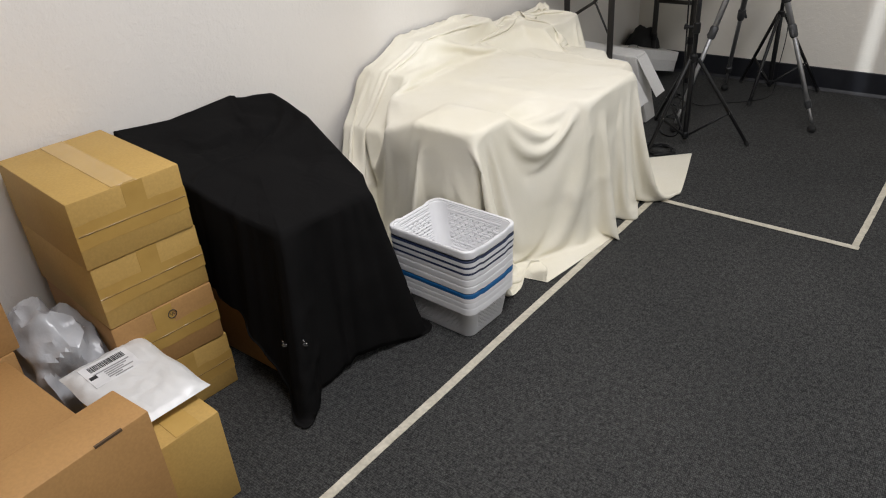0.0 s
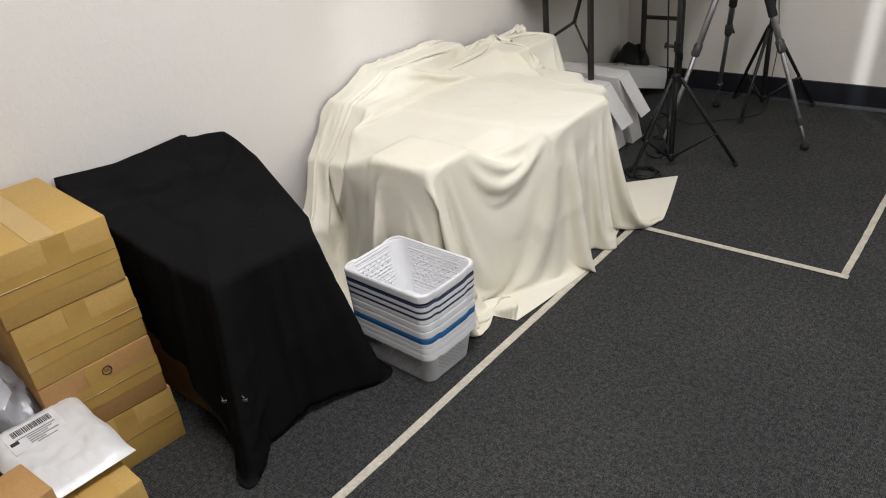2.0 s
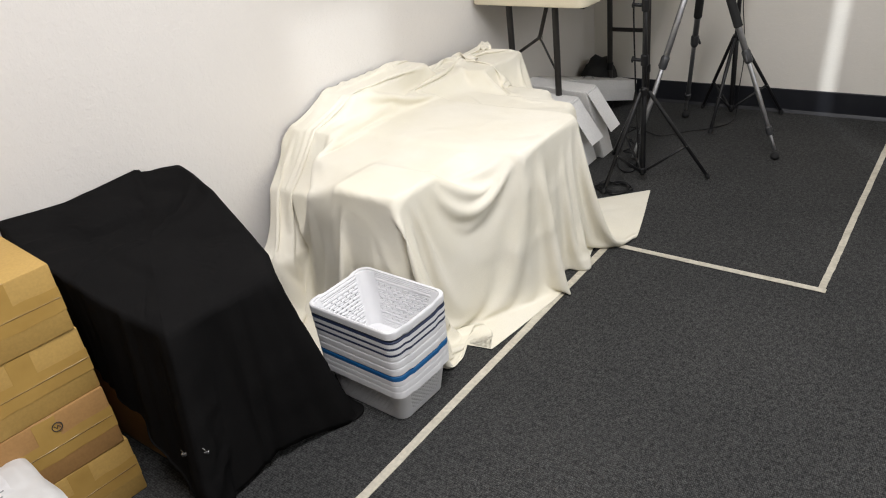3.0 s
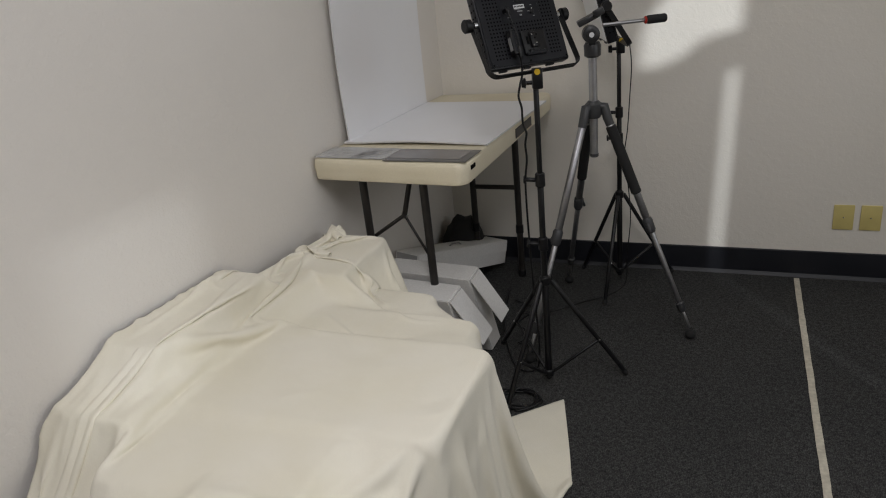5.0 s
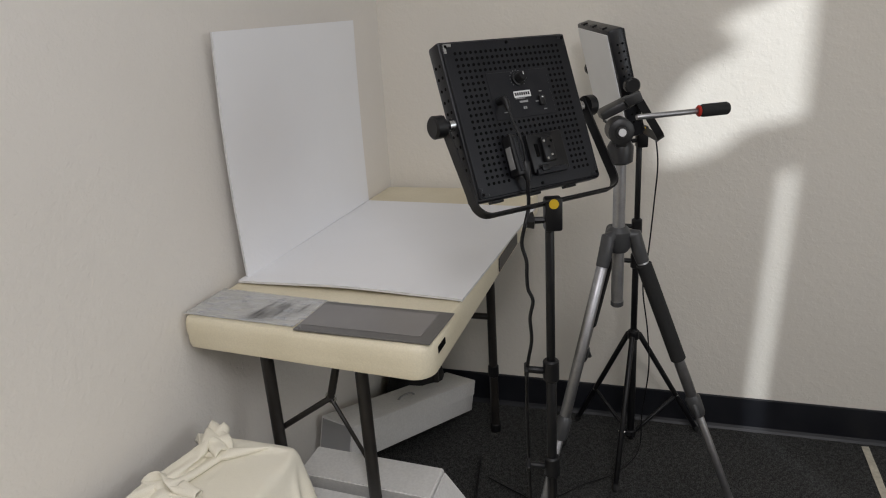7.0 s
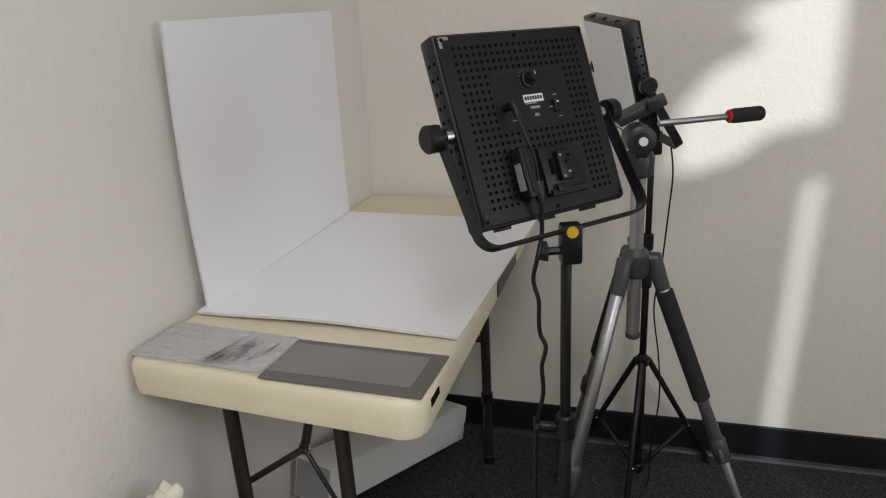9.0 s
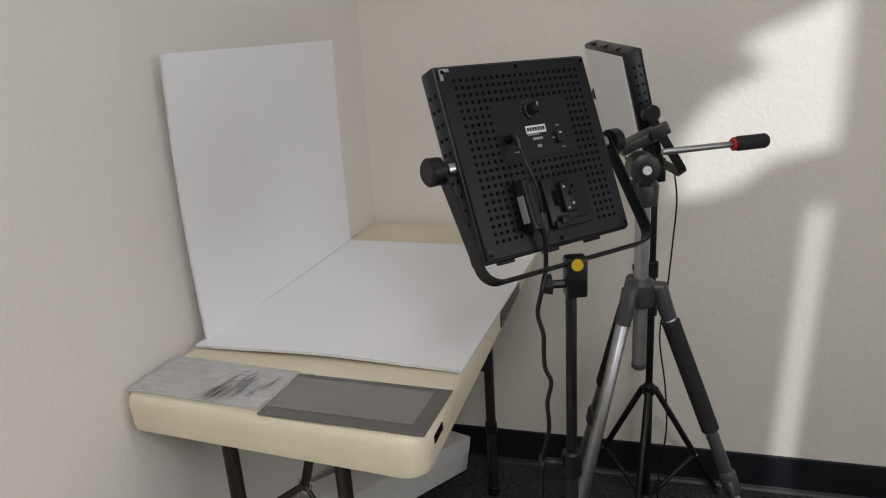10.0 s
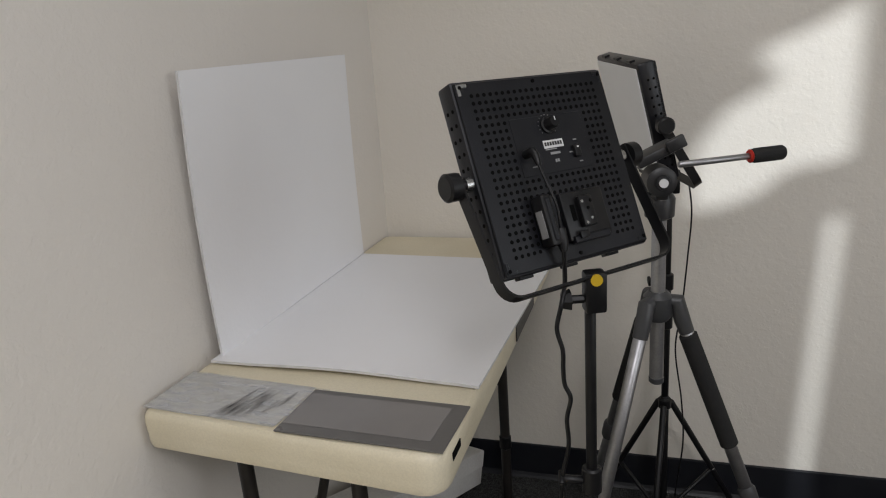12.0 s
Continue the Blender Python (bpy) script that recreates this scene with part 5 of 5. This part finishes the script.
# ---------- camera tripod ----------
def tripod():
    x, y, hz = 0.816, 3.764, 0.823
    t = thing("camera_tripod", (x, y, 0), "grey aluminium camera tripod with pan handle", "tripod")
    part("centre_column", rod((x, y, 0.668), (x, y, 1.0), 0.0135), M_ALU, t, smooth=40)
    part("column_cap", rod((x, y, 0.660), (x, y, 0.674), 0.0145), M_TRIPOD, t, smooth=40)
    part("shoulder", tube([(x, y, hz - 0.032), (x, y, hz - 0.02), (x, y, hz + 0.014), (x, y, hz + 0.024)], [0.020, 0.028, 0.027, 0.0175], 18), M_TRIPOD, t, smooth=40)
    for k, (fx, fy) in enumerate(((1.138, 3.775), (0.632, 3.50), (0.628, 4.16))):
        d = Vector((fx - x, fy - y, 0)).normalized()
        a, b = Vector((x, y, hz - 0.004)) + d * 0.034, Vector((fx, fy, 0.03))
        p = lambda f: a.lerp(b, f)
        leg = part("leg", rod(p(0.06), p(0.50), 0.0125), M_ALU, t, smooth=40)
        part("leg_joint", tube([Vector((x, y, hz + 0.008)) + d * 0.012, Vector((x, y, hz + 0.006)) + d * 0.034, p(0.035), p(0.065)], [0.011, 0.0155, 0.0152, 0.014], 14), M_TRIPOD, leg, "dark grey plastic leg joint", smooth=40)
        if k != 1:
            part("foam_grip", rod(p(0.07), p(0.36), 0.0172, 16), M_RUBBER, leg, "black foam grip", smooth=40)
        part("leg_lock", tube([p(0.47), p(0.48), p(0.525), p(0.535)], [0.013, 0.0175, 0.0165, 0.013], 14), M_TRIPOD, leg, smooth=40)
        s = d.cross(Vector((0, 0, 1)))
        part("lock_lever", rod(p(0.49) + s * 0.012, p(0.525) + s * 0.024, 0.0055), M_TRIPOD, leg, smooth=40)
        part("lower_leg", rod(p(0.50), p(0.90), 0.0095), M_ALU, leg, smooth=40)
        part("leg_lock", tube([p(0.86), p(0.865), p(0.90), p(0.905)], [0.010, 0.0145, 0.0135, 0.010], 14), M_TRIPOD, leg, smooth=40)
        part("foot_rod", rod(p(0.90), p(0.985), 0.0065), M_ALU, leg, smooth=40)
        bm = bmesh.new()
        bmesh.ops.create_uvsphere(bm, u_segments=14, v_segments=9, radius=0.0185, matrix=Matrix.Translation((fx, fy, 0.0165)) @ Matrix.Diagonal((1, 1, 0.88, 1)))
        part("rubber_foot", bm, M_RUBBER, leg, smooth=60)
    head = part("head_base", tube([(x, y, 0.985), (x, y, 0.99), (x, y, 1.022), (x, y, 1.032)], [0.018, 0.026, 0.0275, 0.022], 18), M_HEAD, t, smooth=40)
    c = Vector((x - 0.002, y - 0.014, 1.058))
    ax = Vector((0.28, -0.96, 0))
    part("tilt_drum", tube([c + ax * d for d in (-0.024, -0.021, 0.020, 0.0225, 0.0235, 0.028)], [0.021, 0.0265, 0.0265, 0.023, 0.0135, 0.012], 24), M_HEAD, t, smooth=40)
    part("fork_arm", box((-0.012, -0.022, -0.034), (0.012, 0.022, 0.004), 0.004, pose(c.x, c.y + 0.008, c.z, 0, 0, 16)), M_HEAD, t, smooth=40)
    part("drum_cap", tube([c + ax * d for d in (0.028, 0.032)], 0.0078, 14), M_WHITEPRINT, t, "pale round cap", smooth=40)
    part("camera_plate", box((-0.040, -0.024, -0.009), (0.032, 0.024, 0.009), 0.004, pose(x - 0.008, y + 0.0, 1.104, 0, -24, 16)), M_HEAD, t, smooth=40)
    part("plate_lever", box((-0.014, -0.006, -0.006), (0.02, 0.006, 0.016), 0.003, pose(x + 0.024, y - 0.02, 1.116, 0, -24, 16)), M_HEAD, t, smooth=40)
    a, b = Vector((x + 0.03, y + 0.01, 1.080)), Vector((1.028, 3.872, 1.082))
    d = (b - a).normalized()
    part("pan_handle", rod(a, b - d * 0.06, 0.0058), M_ALU, t, smooth=40)
    part("handle_ring", rod(b - d * 0.070, b - d * 0.064, 0.0125, 16), M_RED, t, "red ring", smooth=40)
    part("handle_grip", tube([b - d * 0.065, b - d * 0.058, b - d * 0.004, b], [0.0115, 0.0135, 0.0135, 0.011], 18), M_RUBBER, t, "black rubber grip", smooth=40)


tripod()


# ---------- under the table ----------
def leaning_carton(y0, y1, ztop, x0, x1, skew, label):
    t = thing("white_carton", ((x0 + x1) / 2, (y0 + y1) / 2 + skew, 0), label, "box", "white cartons under the table")
    bm = bmesh.new()
    lo = [(x0, y0 + skew, 0.002), (x1 + 0.02, y0 + skew, 0.002), (x1 + 0.02, y1 + skew, 0.002), (x0, y1 + skew, 0.002)]
    hi = [(x0, y0, ztop + 0.012), (x1, y0, ztop - 0.004), (x1, y1, ztop), (x0, y1, ztop + 0.014)]
    loft(bm, [lo, hi])
    bmesh.ops.bevel(bm, geom=list(bm.edges), offset=0.003, segments=2, affect="EDGES")
    part("body", bm, M_WHITECARD, t, smooth=40)
    g = bmesh.new()
    a, b = Vector((x1 + 0.003, y0 + 0.006, ztop - 0.012)), Vector((x1 + 0.003, y1 - 0.006, ztop - 0.008))
    c, d = b + Vector((0.075, skew * 0.5, -0.175)), a + Vector((0.075, skew * 0.5, -0.175))
    n = Vector((0.003, 0, 0))
    loft(g, [[a, b, c, d], [a + n, b + n, c + n, d + n]])
    part("end_flap", g, M_WHITECARD, t, "hanging end flap")


leaning_carton(3.295, 3.412, 0.320, 0.17, 0.436, 0.12, "white cardboard carton with a hanging end flap")
leaning_carton(3.428, 3.53, 0.338, 0.15, 0.46, 0.12, "white cardboard carton with a hanging end flap")


def long_box():
    a, b = Vector((0.150, 3.72, 0.283)), Vector((0.325, 4.285, 0.13))
    ax = (b - a).normalized()
    side = Vector((-ax.y, ax.x, 0)).normalized()
    up = ax.cross(side) * -1 if ax.cross(side).z < 0 else ax.cross(side)
    L = (b - a).length
    m = Matrix(((ax.x, side.x, up.x, a.x), (ax.y, side.y, up.y, a.y), (ax.z, side.z, up.z, a.z), (0, 0, 0, 1)))
    t = thing("white_carton", (0.25, 4.05, 0.05), "long white cardboard box leaning under the table", "box", "white cartons under the table")
    part("body", box((0, 0, -0.104), (L, 0.115, 0), 0.003, m), M_WHITECARD, t, smooth=40)
    part("lid_flap", box((0.001, -0.0025, -0.05), (L - 0.002, -0.0005, -0.001), 0.0005, m, 1), M_WHITECARD, t)
    part("carry_handle", tube(bent([m @ Vector(p) for p in ((L * 0.42, 0.05, 0.0), (L * 0.45, 0.05, 0.008), (L * 0.52, 0.052, 0.008), (L * 0.55, 0.05, 0.0))], 5), 0.003, 8), M_PRINTG, t, "grey plastic handle", smooth=60)
    # end panel greyer than the white body
    part("end_panel", box((-0.002, 0.006, -0.099), (0.001, 0.109, -0.006), 0.0008, m, 1), M_GREYCARD, t)


long_box()
bm = bmesh.new()
bmesh.ops.create_icosphere(bm, subdivisions=4, radius=1)
for v in bm.verts:
    p = v.co.copy()
    k = 1 + 0.12 * noise.noise(p * 2) + 0.05 * noise.noise(p * 6)
    v.co = Vector((0.14 + p.x * 0.09 * k, 4.22 + p.y * 0.12 * k, max(0.10 + p.z * 0.165 * k, 0.002)))
tagged(part("black_bag", bm, M_RUBBER, smooth=60), "soft black fabric bag under the table", "bag")


# ---------- outlets ----------
def outlet(x, kind):
    t = thing("outlet_plate", (x, YF, 0.258), "ivory plastic wall plate above the baseboard", "outlet", "wall plates")
    m = pose(x, YF, 0.258, 90, 0, 0)
    part("plate", box((-0.0355, -0.050, 0), (0.0355, 0.050, 0.006), 0.0025, m), M_PLATE, t, smooth=40)
    part("centre_screw", tube([m @ Vector((0, 0, z)) for z in (0.005, 0.0075)], 0.003, 10), M_STEEL, t, smooth=40)
    if kind:
        for y in (-0.021, 0.021):
            face = part("receptacle", box((-0.016, y - 0.013, 0.005), (0.016, y + 0.013, 0.0082), 0.004, m), M_PLATE, t, smooth=40)
            for sx in (-0.006, 0.006):
                part("slot", box((sx - 0.0011, y - 0.003, 0.008), (sx + 0.0011, y + 0.006, 0.0086), 0, m), M_HOLE, face)


for x, kind in ((1.650, 0), (1.742, 0), (1.834, 0)):
    outlet(x, kind)


# ---------- cables ----------
def cable(pts, r, label):
    tagged(part("power_cable", tube(bent(pts, 10), r, 7), M_PLASTIC, smooth=60), label, "cable", "black power cables")


plug = LED1 @ Vector((-0.042, -0.112, 0.018))
cable([plug, plug + Vector((0.0, 0.002, -0.045)), (0.6975, 3.332, 0.980), (0.6915, 3.332, 0.948), (0.6985, 3.332, 0.918), (0.6985, 3.333, 0.890), (0.700, 3.334, 0.867), (0.7075, 3.335, 0.846), (0.7015, 3.338, 0.812), (0.7025, 3.342, 0.768), (0.690, 3.36, 0.70), (0.684, 3.38, 0.60), (0.682, 3.40, 0.45), (0.684, 3.41, 0.3), (0.690, 3.42, 0.12), (0.672, 3.43, 0.02), (0.60, 3.45, 0.006), (0.52, 3.60, 0.006), (0.45, 3.80, 0.006), (0.40, 4.05, 0.006)], 0.0032, "black cable hanging from the LED panel to the floor")
cable([(0.875, 4.165, 0.98), (0.885, 4.15, 0.90), (0.880, 4.15, 0.80), (0.870, 4.155, 0.66), (0.858, 4.16, 0.55), (0.875, 4.15, 0.42), (0.882, 4.15, 0.30), (0.868, 4.16, 0.15), (0.86, 4.15, 0.02), (0.80, 4.05, 0.006), (0.72, 3.98, 0.006), (0.62, 3.88, 0.006), (0.55, 3.90, 0.006), (0.45, 3.95, 0.006)], 0.0021, "thin black cable down the rear light stand")
loop = []
for k in range(34):
    a = k * 0.62
    loop.append((0.655 + 0.065 * math.cos(a) * (1 + 0.2 * math.sin(k)), 3.265 + 0.05 * math.sin(a) * (1 + 0.25 * math.cos(1.7 * k)), 0.006 + 0.004 * (k % 3)))
cable(loop, 0.0032, "black cable coiled loosely on the carpet")
loop = [(0.60 + 0.02 * math.sin(2.1 * k), 3.55 + 0.025 * math.cos(1.3 * k), 0.03 + 0.012 * k) for k in range(14)]
cable([(0.66, 3.50, 0.006), *loop], 0.003, "black cable tangled against the light stand")
